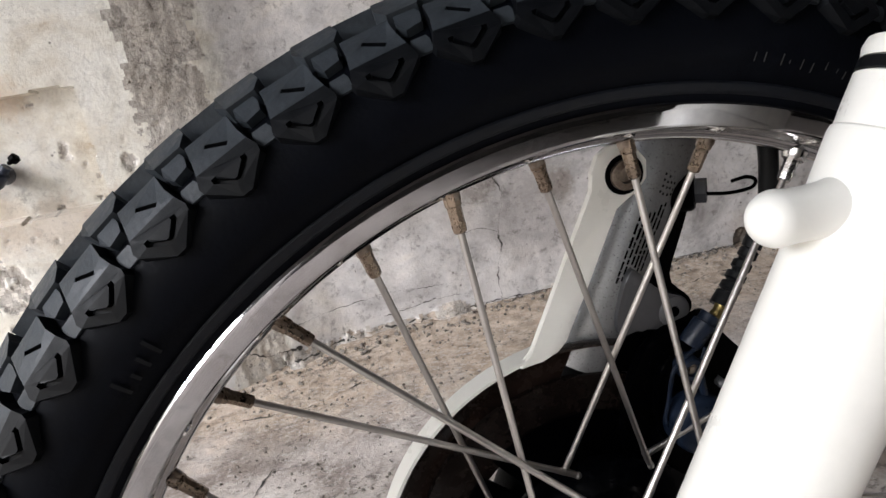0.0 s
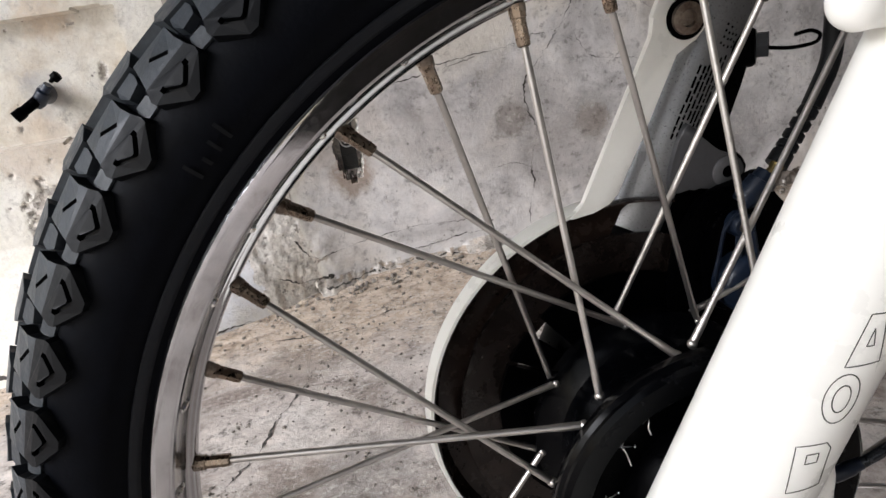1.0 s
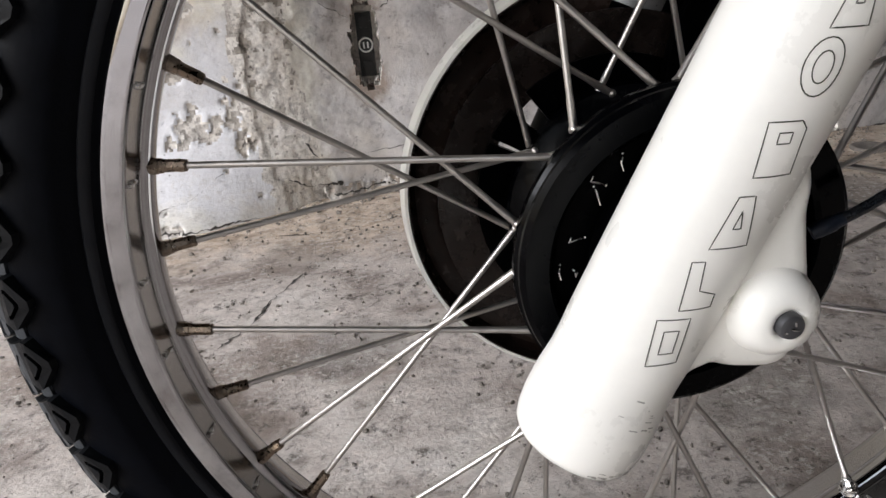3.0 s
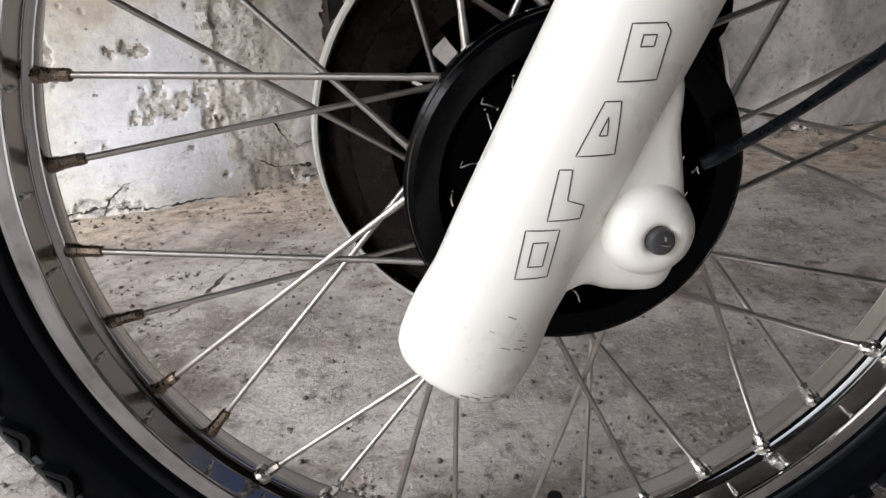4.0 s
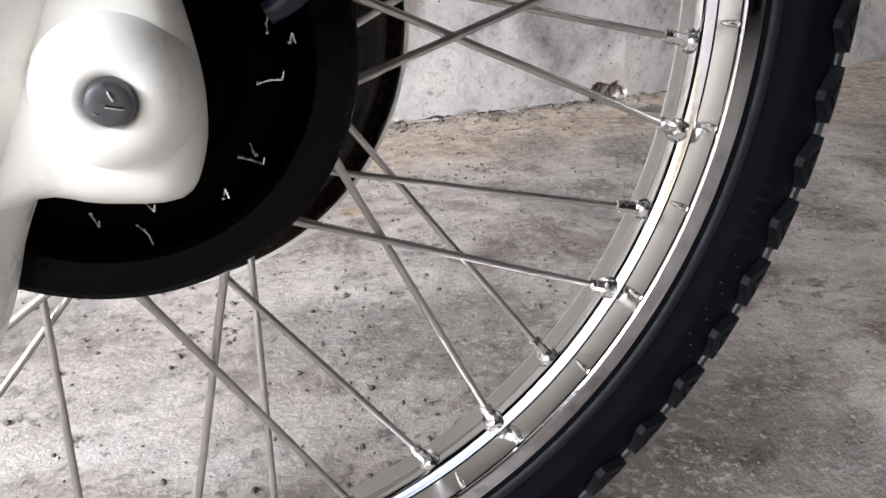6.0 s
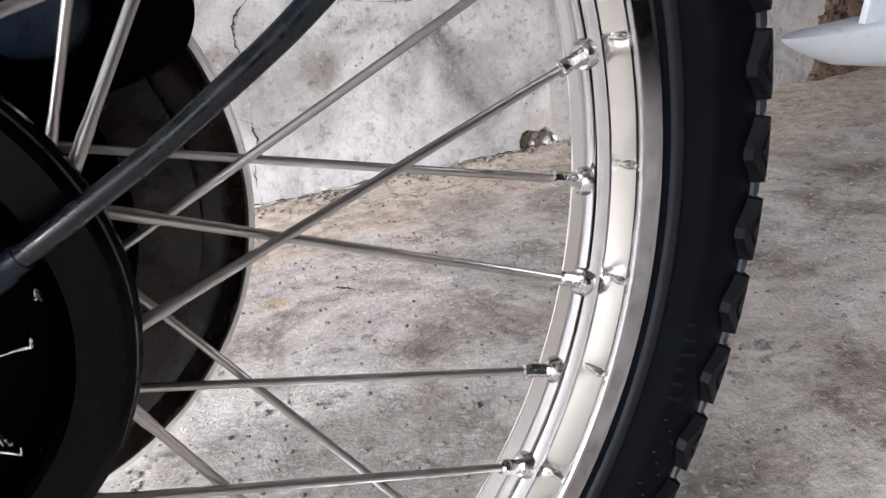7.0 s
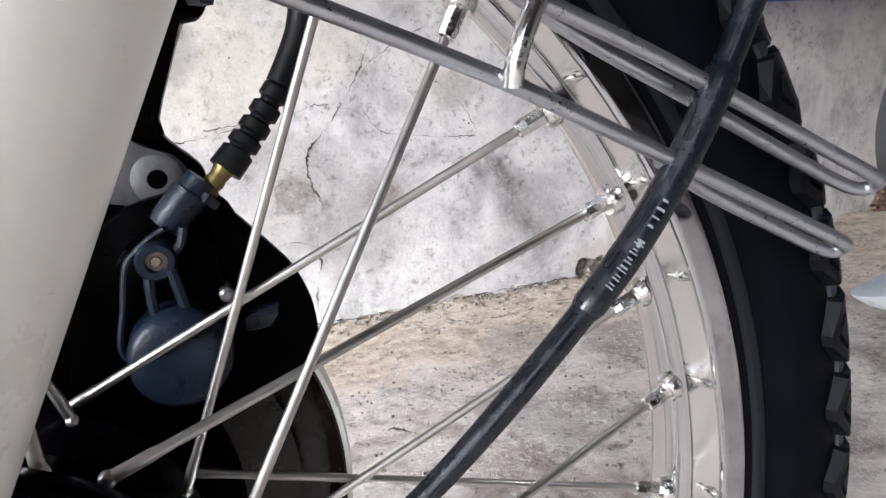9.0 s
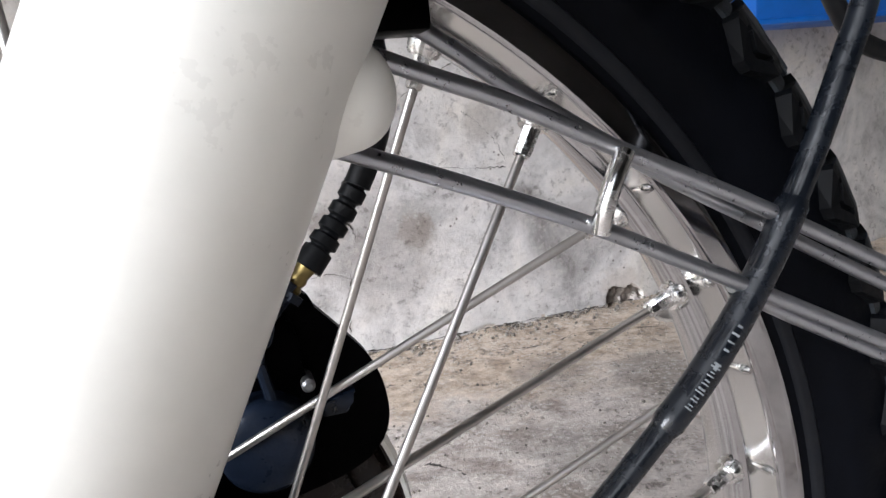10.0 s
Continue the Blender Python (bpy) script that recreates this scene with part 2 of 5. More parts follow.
    t.links.new(grit.outputs["Fac"], h1.inputs[2])
    h2 = t.nodes.new("ShaderNodeMath")
    h2.operation = "SUBTRACT"
    crumb = t.nodes.new("ShaderNodeMath")
    crumb.operation = "SUBTRACT"
    t.links.new(flake, crumb.inputs[0])
    t.links.new(dirt, crumb.inputs[1])
    lump = t.nodes.new("ShaderNodeMath")
    lump.operation = "MULTIPLY_ADD"
    lump.inputs[1].default_value = 0.7
    t.links.new(crumb.outputs[0], lump.inputs[0])
    t.links.new(h1.outputs[0], lump.inputs[2])
    t.links.new(lump.outputs[0], h2.inputs[0])
    t.links.new(hole.outputs[0], h2.inputs[1])
    bn = t.nodes.new("ShaderNodeBump")
    bn.inputs["Strength"].default_value, bn.inputs["Distance"].default_value = relief, 0.006 + 0.004 * crust
    t.links.new(h2.outputs[0], bn.inputs["Height"])
    t.links.new(bn.outputs["Normal"], bsdf.inputs["Normal"])
    return m


PLASTER = masonry("old grey plaster", ((0.28, (0.22, 0.203, 0.196)), (0.40, (0.455, 0.436, 0.43)), (0.5, (0.615, 0.594, 0.585)), (0.6, (0.70, 0.667, 0.644)), (0.72, (0.775, 0.725, 0.665))), 0.12, relief=0.27, scuff=0.55, crust=0.4, mottle=0.4,
                  zone=(-0.24, ((0.28, (0.46, 0.38, 0.28)), (0.36, (0.62, 0.57, 0.485)), (0.5, (0.73, 0.70, 0.63)), (0.66, (0.755, 0.735, 0.69)), (0.78, (0.66, 0.62, 0.6)))),
                  spots=(((0.14, 1.237, 0.57), 0.15, (0.67, 0.62, 0.54), 0.7), ((0.36, 1.237, 0.60), 0.08, (0.66, 0.61, 0.535), 0.6), ((-0.50, 1.16, 0.17), 0.20, (0.72, 0.72, 0.75), 0.85), ((-0.42, 1.16, 0.33), 0.10, (0.63, 0.625, 0.645), 0.75), ((-0.13, 1.237, 0.345), 0.105, (0.42, 0.36, 0.31), 0.4), ((-0.135, 1.237, 0.25), 0.05, (0.24, 0.16, 0.105), 0.7), ((-0.13, 1.237, 0.405), 0.04, (0.26, 0.2, 0.16), 0.6), ((-0.62, 1.18, 0.425), 0.07, (0.4, 0.28, 0.18), 0.4), ((-0.75, 1.18, 0.43), 0.08, (0.42, 0.3, 0.2), 0.4), ((-0.52, 1.18, 0.43), 0.05, (0.42, 0.31, 0.22), 0.4),
                         ((-0.683, 1.2, 0.482), 0.022, (0.15, 0.135, 0.11), 0.75), ((-0.668, 1.2, 0.452), 0.018, (0.2, 0.175, 0.14), 0.7), ((-0.725, 1.2, 0.56), 0.03, (0.45, 0.43, 0.42), 0.7), ((-0.70, 1.2, 0.53), 0.05, (0.5, 0.49, 0.47), 0.7), ((-0.56, 1.2, 0.55), 0.02, (0.36, 0.33, 0.3), 0.7), ((-0.66, 1.2, 0.67), 0.05, (0.6, 0.48, 0.36), 0.6), ((-0.85, 1.18, 0.83), 0.14, (0.47, 0.44, 0.44), 0.8),
                         ((0.95, 1.25, 0.05), 0.06, (0.42, 0.36, 0.32), 0.5), ((0.04, 1.237, 0.62), 0.07, (0.3, 0.285, 0.28), 0.6), ((0.45, 1.237, 0.3), 0.06, (0.33, 0.32, 0.31), 0.6), ((0.62, 1.237, 0.5), 0.05, (0.36, 0.33, 0.3), 0.6), ((0.05, 1.237, 0.3), 0.09, (0.42, 0.39, 0.37), 0.6),
                         ((0.27, 1.237, 0.31), 0.15, (0.33, 0.305, 0.29), 0.5), ((0.25, 1.237, 0.31), 0.045, (0.2, 0.17, 0.15), 0.6), ((0.443, 1.237, 0.272), 0.045, (0.24, 0.19, 0.155), 0.6), ((0.36, 1.237, 0.2), 0.11, (0.34, 0.315, 0.3), 0.5)))
STRIP = masonry("raw mortar", ((0.28, (0.42, 0.345, 0.27)), (0.42, (0.66, 0.61, 0.545)), (0.55, (0.75, 0.71, 0.66)), (0.7, (0.82, 0.79, 0.74))), 0.6, seed=3.0, relief=0.5, scuff=0.5,
                spots=(((0.95, 1.25, 0.03), 0.09, (0.36, 0.30, 0.255), 0.55), ((0.02, 1.235, 0.01), 0.13, (0.36, 0.27, 0.19), 0.7), ((-0.18, 1.235, 0.015), 0.1, (0.33, 0.25, 0.18), 0.7), ((0.7, 1.235, 0.0), 0.12, (0.3, 0.22, 0.16), 0.6)))
RAW = masonry("bare lime mortar", ((0.28, (0.22, 0.19, 0.16)), (0.42, (0.41, 0.37, 0.325)), (0.55, (0.5, 0.46, 0.415)), (0.7, (0.62, 0.58, 0.53))), 0.7, seed=4.0, relief=0.6, scuff=0.6,
              spots=(((0.95, 1.25, 0.03), 0.09, (0.13, 0.105, 0.088), 0.8),))
# tones of the unseen slab and walls, chosen to damp bounce and rim reflections
GLOOM = masonry("dark render for unseen surfaces", ((0.3, (0.03, 0.028, 0.026)), (0.5, (0.055, 0.052, 0.05)), (0.7, (0.08, 0.076, 0.072))), 0.4, seed=5.0, relief=0.4)
DIM = masonry("grey render for the unseen wall", ((0.3, (0.15, 0.145, 0.14)), (0.5, (0.23, 0.222, 0.215)), (0.7, (0.3, 0.29, 0.28))), 0.4, seed=9.0, relief=0.4)
CONCRETE = masonry("worn cement floor", ((0.32, (0.19, 0.155, 0.13)), (0.41, (0.34, 0.29, 0.256)), (0.48, (0.48, 0.427, 0.388)), (0.58, (0.58, 0.527, 0.482)), (0.70, (0.73, 0.684, 0.638))), 0.3, streak=(0.95, 1.0, 1.0), seed=7.0, relief=0.4, scuff=0.8, crust=0.6, mottle=1.3,
                   sand=(0.86, ((0.32, (0.31, 0.235, 0.17)), (0.5, (0.52, 0.425, 0.335)), (0.7, (0.66, 0.575, 0.485)))),
                   # the spot at (0.36, 0.0) holds damp floor and the tyre's shade as colour
                   spots=(((0.24, 0.30), 0.11, (0.17, 0.145, 0.125), 0.6), ((0.79, 0.86), 0.09, (0.22, 0.19, 0.165), 0.6), ((0.48, 0.70), 0.07, (0.24, 0.205, 0.18), 0.55), ((0.36, 0.0), 0.19, (0.12, 0.106, 0.095), 0.65), ((0.2, 0.72), 0.024, (0.42, 0.3, 0.12), 0.6), ((0.55, 0.62), 0.10, (0.24, 0.21, 0.19), 0.5), ((0.1, 0.35), 0.09, (0.2, 0.178, 0.16), 0.55),
                          ((0.62, 0.95), 0.09, (0.24, 0.21, 0.19), 0.5), ((-0.2, 0.5), 0.08, (0.19, 0.172, 0.16), 0.5), ((1.01, 1.12), 0.03, (0.5, 0.42, 0.33), 0.7), ((0.9, 0.6), 0.12, (0.23, 0.2, 0.165), 0.5), ((1.1, 0.95), 0.12, (0.25, 0.21, 0.17), 0.5), ((-0.3, 0.85), 0.09, (0.24, 0.2, 0.17), 0.6)))

# ---------------------------------------------------------------- mesh helpers


def finish(name, bm, mat, parent=None, label="", smooth=40, kind=""):
    bmesh.ops.recalc_face_normals(bm, faces=bm.faces)
    me = bpy.data.meshes.new(name)
    bm.to_mesh(me)
    bm.free()
    me.materials.append(mat)
    if smooth:
        me.shade_smooth()
        me.set_sharp_from_angle(angle=radians(smooth))
    ob = new(name, me)
    if parent is not None:
        ob.parent = parent
    return tagged(ob, label=label, kind=kind)


def part(name, bm, mat, parent, label="", smooth=40):
    return finish(name, bm, mat, parent, label, smooth)


def frame_from(direction):
    """Two unit vectors square to a direction."""
    d = Vector(direction).normalized()
    a = Vector((0, 0, 1)) if abs(d.z) < 0.9 else Vector((1, 0, 0))
    u = d.cross(a).normalized()
    return u, d.cross(u).normalized()


def add_lathe(bm, origin, direction, profile, steps=32, closed=False, caps=True):
    """Turns (along, radius) pairs about an axis."""
    d = Vector(direction).normalized()
    u, v = frame_from(d)
    rings = []
    for along, rad in profile:
        c = Vector(origin) + d * along
        rings.append([bm.verts.new(c + (u * math.cos(k * math.tau / steps) + v * math.sin(k * math.tau / steps)) * rad) for k in range(steps)])
    pairs = list(zip(rings, rings[1:])) + ([(rings[-1], rings[0])] if closed else [])
    for a, b in pairs:
        for k in range(steps):
            bm.faces.new((a[k], a[(k + 1) % steps], b[(k + 1) % steps], b[k]))
    if caps and not closed:
        for ring in (rings[0], rings[-1]):
            bm.faces.new(ring)
    return bm


def lathe(*args, **kw):
    return add_lathe(bmesh.new(), *args, **kw)


def smooth_line(points, steps=8):
    """A Catmull-Rom line through points."""
    p = [Vector(q) for q in points]
    p = [p[0] * 2 - p[1], *p, p[-1] * 2 - p[-2]]
    out = []
    for a, b, c, d in zip(p, p[1:], p[2:], p[3:]):
        for k in range(steps):
            s = k / steps
            out.append(0.5 * (2 * b + (c - a) * s + (2 * a - 5 * b + 4 * c - d) * s * s + (3 * b - a - 3 * c + d) * s**3))
    return out + [p[-2]]


def add_tube(bm, line, radius, sides=12, radii=None):
    rings, last = [], None
    for i, c in enumerate(line):
        d = (line[min(i + 1, len(line) - 1)] - line[max(i - 1, 0)]).normalized()
        if last is None:
            u = frame_from(d)[0]
        else:
            u = (last - d * last.dot(d)).normalized()
        last, v = u, d.cross(u)
        rad = radii[i] if radii else radius
        rings.append([bm.verts.new(c + (u * math.cos(k * math.tau / sides) + v * math.sin(k * math.tau / sides)) * rad) for k in range(sides)])
    for a, b in zip(rings, rings[1:]):
        for k in range(sides):
            bm.faces.new((a[k], a[(k + 1) % sides], b[(k + 1) % sides], b[k]))
    bm.faces.new(rings[0])
    bm.faces.new(rings[-1])
    return bm


def tube(points, radius, sides=12, steps=8):
    return add_tube(bmesh.new(), smooth_line(points, steps) if steps > 1 else [Vector(p) for p in points], radius, sides)


def plate(outline, y0, y1, bevel=0.0, segments=2):
    """An upright slab: an outline in x and z between two depths."""
    bm = bmesh.new()
    front = [bm.verts.new((x, y0, z)) for x, z in outline]
    back = [bm.verts.new((x, y1, z)) for x, z in outline]
    n = len(outline)
    bm.faces.new(front)
    bm.faces.new(back)
    for k in range(n):
        bm.faces.new((front[k], front[(k + 1) % n], back[(k + 1) % n], back[k]))
    if bevel:
        bmesh.ops.bevel(bm, geom=list(bm.edges), offset=bevel, segments=segments, affect="EDGES", profile=0.5)
    return bm


def box(lo, hi, bevel=0.0, bm=None):
    bm = bm or bmesh.new()
    mid = [(a + b) / 2 for a, b in zip(lo, hi)]
    size = [b - a for a, b in zip(lo, hi)]
    made = bmesh.ops.create_cube(bm, size=1.0, matrix=Matrix.LocRotScale(mid, None, size))
    if bevel:
        edges = {e for v in made["verts"] for e in v.link_edges}
        bmesh.ops.bevel(bm, geom=list(edges), offset=bevel, segments=2, affect="EDGES", profile=0.5)
    return bm


def curve_outline(points, steps=6):
    """A closed smooth outline through (x, z) points."""
    p = [Vector((x, z, 0)) for x, z in points]
    n, out = len(p), []
    for i in range(n):
        a, b, c, d = p[i - 1], p[i], p[(i + 1) % n], p[(i + 2) % n]
        for k in range(steps):
            s = k / steps
            q = 0.5 * (2 * b + (c - a) * s + (2 * a - 5 * b + 4 * c - d) * s * s + (3 * b - a - 3 * c + d) * s**3)
            out.append((q.x, q.y))
    return out


# ---------------------------------------------------------------- floor and walls
def foot_height(x):
    """How high the crumbled mortar stands along the wall's foot."""
    return (0.03 if x < 0.22 else 0.014) + 0.022 * noise.noise((x * 11, 0.0, 4.0)) + 0.012 * noise.noise((x * 40, 0.0, 7.0))


PEELS = ((-0.515, 0.205, 0.055, 0.04), (-0.43, 0.205, 0.022, 0.055), (-0.42, 0.16, 0.012, 0.035), (-0.56, 0.165, 0.02, 0.014), (-0.40, 0.155, 0.018, 0.012), (-0.56, 0.31, 0.05, 0.018), (-0.75, 0.30, 0.05, 0.06), (-0.62, 0.02, 0.07, 0.022), (-0.80, 0.03, 0.06, 0.025), (-0.50, 0.44, 0.03, 0.02), (-0.585, 0.55, 0.012, 0.02), (-0.46, 0.52, 0.012, 0.03))


PITS = random.Random(17)
PEELS += tuple((PITS.uniform(-0.9, -0.39), PITS.choice((PITS.uniform(0.02, 0.4), PITS.uniform(0.38, 0.66))), PITS.uniform(0.004, 0.009), PITS.uniform(0.003, 0.006)) for _ in range(34))


def eased(k):
    k = min(1.0, max(0.0, k))
    return k * k * (3 - 2 * k)


def peel(x, z):
    """How deep the paint and skim have flaked off the pier here."""
    for px, pz, rx, rz in PEELS:
        d = ((x - px) / rx) ** 2 + ((z - pz) / rz) ** 2
        if d < 2.2 and d + 1.5 * noise.noise((x * 42, z * 42, 6.0)) + 0.8 * noise.noise((x * 110, z * 110, 3.0)) < 0.75:
            return 0.0045 + 0.002 * noise.noise((x * 90, z * 90, 1.0))
    return 0.0


def wall_depth(x, z):
    """The wall's face: a cream pier that stands forward at the far end, a raw joint, and a long grey plaster run."""
    rough = 0.004 * noise.noise((x * 5, z * 5, 2.0)) + 0.002 * noise.noise((x * 22, z * 22, 5.0))
    wob = 0.028 * noise.noise((0.3, z * 9, 8.0)) + 0.022 * noise.noise((x * 24, z * 24, 1.0)) + 0.010 * noise.noise((x * 70, z * 70, 2.0))
    left, right = -0.385 + wob - 0.04 * max(0.0, z - 0.45), -0.295 + wob - 0.02 * max(0.0, z - 0.45)
    left += 0.055 * max(0.0, 1 - z / 0.22)
    right += 0.05 * max(0.0, 1 - z / 0.22)
    lean = max(0.0, 1 - max(0.0, z) / 0.24) ** 1.2 * (0.13 * eased((-x - 0.24) / 0.34) + 0.03 * eased((0.05 - x) / 0.3))
    if x < left:
        y = 1.18 + rough * 0.6 - lean
        edge = 0.006 * noise.noise((x * 20, z * 20, 3.0))
        if x < -0.522 + edge and 0.437 + edge < z < 0.674 + edge:
            y += 0.042 + rough
        elif z <= 0.437 + edge:
            y -= 0.004
        return y + peel(x, z)
    ramp = 1.180 + 0.057 * eased((x - left) / (-0.10 - left)) - lean
    if x < right:
        return ramp + 0.001 + 0.0022 * noise.noise((x * 45, z * 45, 0.0)) + 0.0016 * noise.noise((x * 110, z * 110, 4.0))
    y = min(ramp, 1.237 - lean) + rough + max(0.0, x - 1.0) * 0.12
    sx, sz = (x + 0.132 + 0.004 * noise.noise((z * 40, 1, 1))) / 0.031, (z - 0.327) / 0.084
    if abs(sx) ** 3 + abs(sz) ** 3 < 1.0 + 0.6 * noise.noise((x * 45, z * 45, 9.0)) + 0.5 * noise.noise((x * 120, z * 120, 4.0)):
        y += 0.04
    chip = ((x - 0.95) / 0.058) ** 2 + ((z - 0.028) / 0.034) ** 2 + 0.9 * noise.noise((x * 35, z * 35, 6.0))
    if chip < 0.8:
        y += 0.014 + 0.012 * noise.noise((x * 70, z * 70, 2.0))
    low = foot_height(x)
    if z < low:
        y += (0.004 if x > 0.3 else -1.2 * (low - z)) + 0.008 * noise.noise((x * 60, z * 60, 7.0)) + 0.004 * noise.noise((x * 140, z * 140, 2.0))
    return y


def spaced(stops):
    out = []
    for (a, step), (b, _) in zip(stops, stops[1:]):
        n = max(1, round((b - a) / step))
        out += [a + (b - a) * k / n for k in range(n)]
    return out + [stops[-1][0]]


def build_wall():
    xs = spaced([(-3.2, 0.4), (-1.0, 0.006), (-0.88, 0.004), (-0.2, 0.0025), (-0.07, 0.01), (0.85, 0.004), (1.05, 0.03), (3.0, 1)])
    zs = spaced([(-0.03, 0.004), (0.1, 0.005), (0.7, 0.02), (1.0, 0.35), (2.5, 1)])
    bm = bmesh.new()
    grid = [[bm.verts.new((x, wall_depth(x, z), z)) for z in zs] for x in xs]
    for a, b in zip(grid, grid[1:]):
        for j in range(len(zs) - 1):
            bm.faces.new((a[j], b[j], b[j + 1], a[j + 1])).smooth = True
    back = [[bm.verts.new((x, 1.75, z)) for z in (zs[0], zs[-1])] for x in (xs[0], xs[-1])]
    bm.faces.new((back[0][0], back[1][0], back[1][1], back[0][1]))
    bm.faces.new([back[0][1], back[1][1]] + [g[-1] for g in reversed(grid)])
    bm.faces.new([back[0][0], back[0][1]] + list(reversed(grid[0])))
    bm.faces.new([back[1][0], back[1][1]] + list(reversed(grid[-1])))
    wall = finish("wall_north", bm, PLASTER, None, "old grey and cream plaster wall, cracked and chipped", 50, "structure")
    wall.data.materials.append(STRIP)
    wall.data.materials.append(RAW)
    for f in wall.data.polygons:
        x, _, z = f.center
        spread = 0.055 * max(0.0, 1 - z / 0.22)
        if f.center[1] < 1.7 and (peel(x, z) > 0 and x < -0.39 or -0.3 < x < 1.2 and z < foot_height(x) + 0.012 * noise.noise((x * 70, z * 70, 8.0))):
            f.material_index = 2 if x < 0.25 and noise.noise((x * 60, z * 60, 2.0)) > -0.12 else 1
        elif -0.41 + spread - 0.04 * max(0.0, z - 0.45) + 0.02 * noise.noise((0.3, z * 9, 8.0)) + 0.03 * noise.noise((x * 40, z * 40, 1.0)) < x < -0.285 + spread + 0.04 * noise.noise((x * 30, z * 30, 3.0)) and f.center[1] < 1.7:
            f.material_index = 2 if z > 0.4 + 0.25 * noise.noise((x * 30, z * 30, 5.0)) or noise.noise((x * 95, z * 95, 9.0)) > 0.42 else 1
        elif abs(x + 0.132) < 0.03 and abs(z - 0.327) < 0.085 and f.center[1] > 1.245:
            f.material_index = 1
        elif abs(x - 0.95) < 0.1 and z < 0.1 and f.center[1] > 1.247:
            f.material_index = 2
    return tagged(wall, category="wall")


wall = build_wall()


def crack(points, width, seed):
    """A thin dark ribbon that wanders over the wall."""
    rng = random.Random(seed)
    bm, prev = bmesh.new(), None
    line = smooth_line([(x, 0, z) for x, z in points], 14)
    for i, p in enumerate(line):
        x, z = p.x + rng.uniform(-0.0022, 0.0022), p.z + rng.uniform(-0.0022, 0.0022)
        d = (line[min(i + 1, len(line) - 1)] - line[max(0, i - 1)]).normalized()
        w = 0.85 * width * (0.2 + 0.8 * rng.random()) * max(0.12, 0.4 + 1.5 * noise.noise((p.x * 19, p.z * 19, seed))) * (0.3 if i in (0, len(line) - 1) else 1)
        side = Vector((-d.z, 0, d.x)) * w / 2
        pair = []
        for sgn in (-1, 1):
            qx, qz = x + sgn * side.x, z + sgn * side.z
            pair.append(bm.verts.new((qx, wall_depth(qx, qz) - 0.0012, qz)))
        if prev:
            bm.faces.new((prev[0], prev[1], pair[1], pair[0]))
        prev = pair
    return part("crack", bm, DARK, wall, "thin dark crack", 0)


crack([(-0.9, 0.022), (-0.8, 0.016), (-0.7, 0.014), (-0.62, 0.020), (-0.55, 0.012), (-0.47, 0.013), (-0.40, 0.010)], 0.018, 11)
crack([(0.24, 0.022), (0.36, 0.018), (0.5, 0.021), (0.62, 0.018), (0.78, 0.021), (0.9, 0.019), (1.05, 0.018), (1.25, 0.019)], 0.008, 12)
crack([(-0.24, 0.021), (-0.15, 0.019), (-0.02, 0.023), (0.08, 0.019), (0.16, 0.020), (0.24, 0.021)], 0.009, 21)
crack([(-0.34, 0.075), (-0.30, 0.05), (-0.26, 0.043), (-0.22, 0.04)], 0.012, 13)
crack([(-0.02, 0.048), (0.04, 0.052), (0.1, 0.06), (0.17, 0.058)], 0.008, 14)
crack([(-0.29, 0.14), (-0.265, 0.1), (-0.24, 0.085)], 0.006, 15)
crack([(0.272, 0.010), (0.270, 0.085), (0.287, 0.152), (0.284, 0.19), (0.303, 0.27), (0.300, 0.30), (0.288, 0.325), (0.286, 0.388), (0.33, 0.44), (0.381, 0.498), (0.40, 0.53), (0.424, 0.569), (0.45, 0.63)], 0.0062, 1)
crack([(0.087, 0.458), (0.177, 0.467), (0.251, 0.472), (0.31, 0.49), (0.381, 0.498), (0.451, 0.575), (0.569, 0.635)], 0.004, 2)
crack([(0.405, 0.496), (0.43, 0.445), (0.459, 0.420), (0.561, 0.402), (0.668, 0.392)], 0.004, 3)
crack([(-0.26, 0.085), (-0.167, 0.094), (-0.066, 0.099), (-0.012, 0.104), (0.065, 0.096), (0.154, 0.092)], 0.0042, 4)
crack([(-0.094, 0.404), (-0.048, 0.427), (0.013, 0.438), (0.09, 0.445), (0.181, 0.463)], 0.0050, 5)
crack([(-0.300, 0.460), (-0.229, 0.427), (-0.152, 0.382)], 0.0042, 16)
crack([(-0.63, 0.0), (-0.614, 0.035), (-0.58, 0.06), (-0.542, 0.066), (-0.502, 0.085), (-0.46, 0.11)], 0.0042, 6)
crack([(0.572, 0.525), (0.605, 0.50), (0.645, 0.454), (0.669, 0.405)], 0.004, 17)
crack([(0.67, 0.545), (0.674, 0.512)], 0.005, 7)
crack([(0.536, 0.112), (0.533, 0.078)], 0.005, 8)
crack([(0.286, 0.19), (0.24, 0.21), (0.19, 0.205)], 0.0028, 18)
crack([(-0.09, 0.24), (-0.07, 0.20), (-0.065, 0.17)], 0.003, 19)


def floor_height(x, y):
    h = 0.0055 + 0.0035 * noise.noise((x * 3, y * 3, 0)) + 0.0018 * noise.noise((x * 13, y * 13, 3.0)) + 0.0009 * noise.noise((x * 45, y * 45, 1.0))
    rise = min(1.0, max(0.0, 1 - (1.2 - y) / 0.13))
    if x > -0.3:
        h += 0.012 * rise * rise * (0.8 + 0.6 * noise.noise((x * 9, y * 30, 5.0)))
    near = math.hypot(x, y)
    k = min(1.0, max(0.0, (near - 0.03) / 0.1))
    return 0.0058 * (1 - k) + h * k


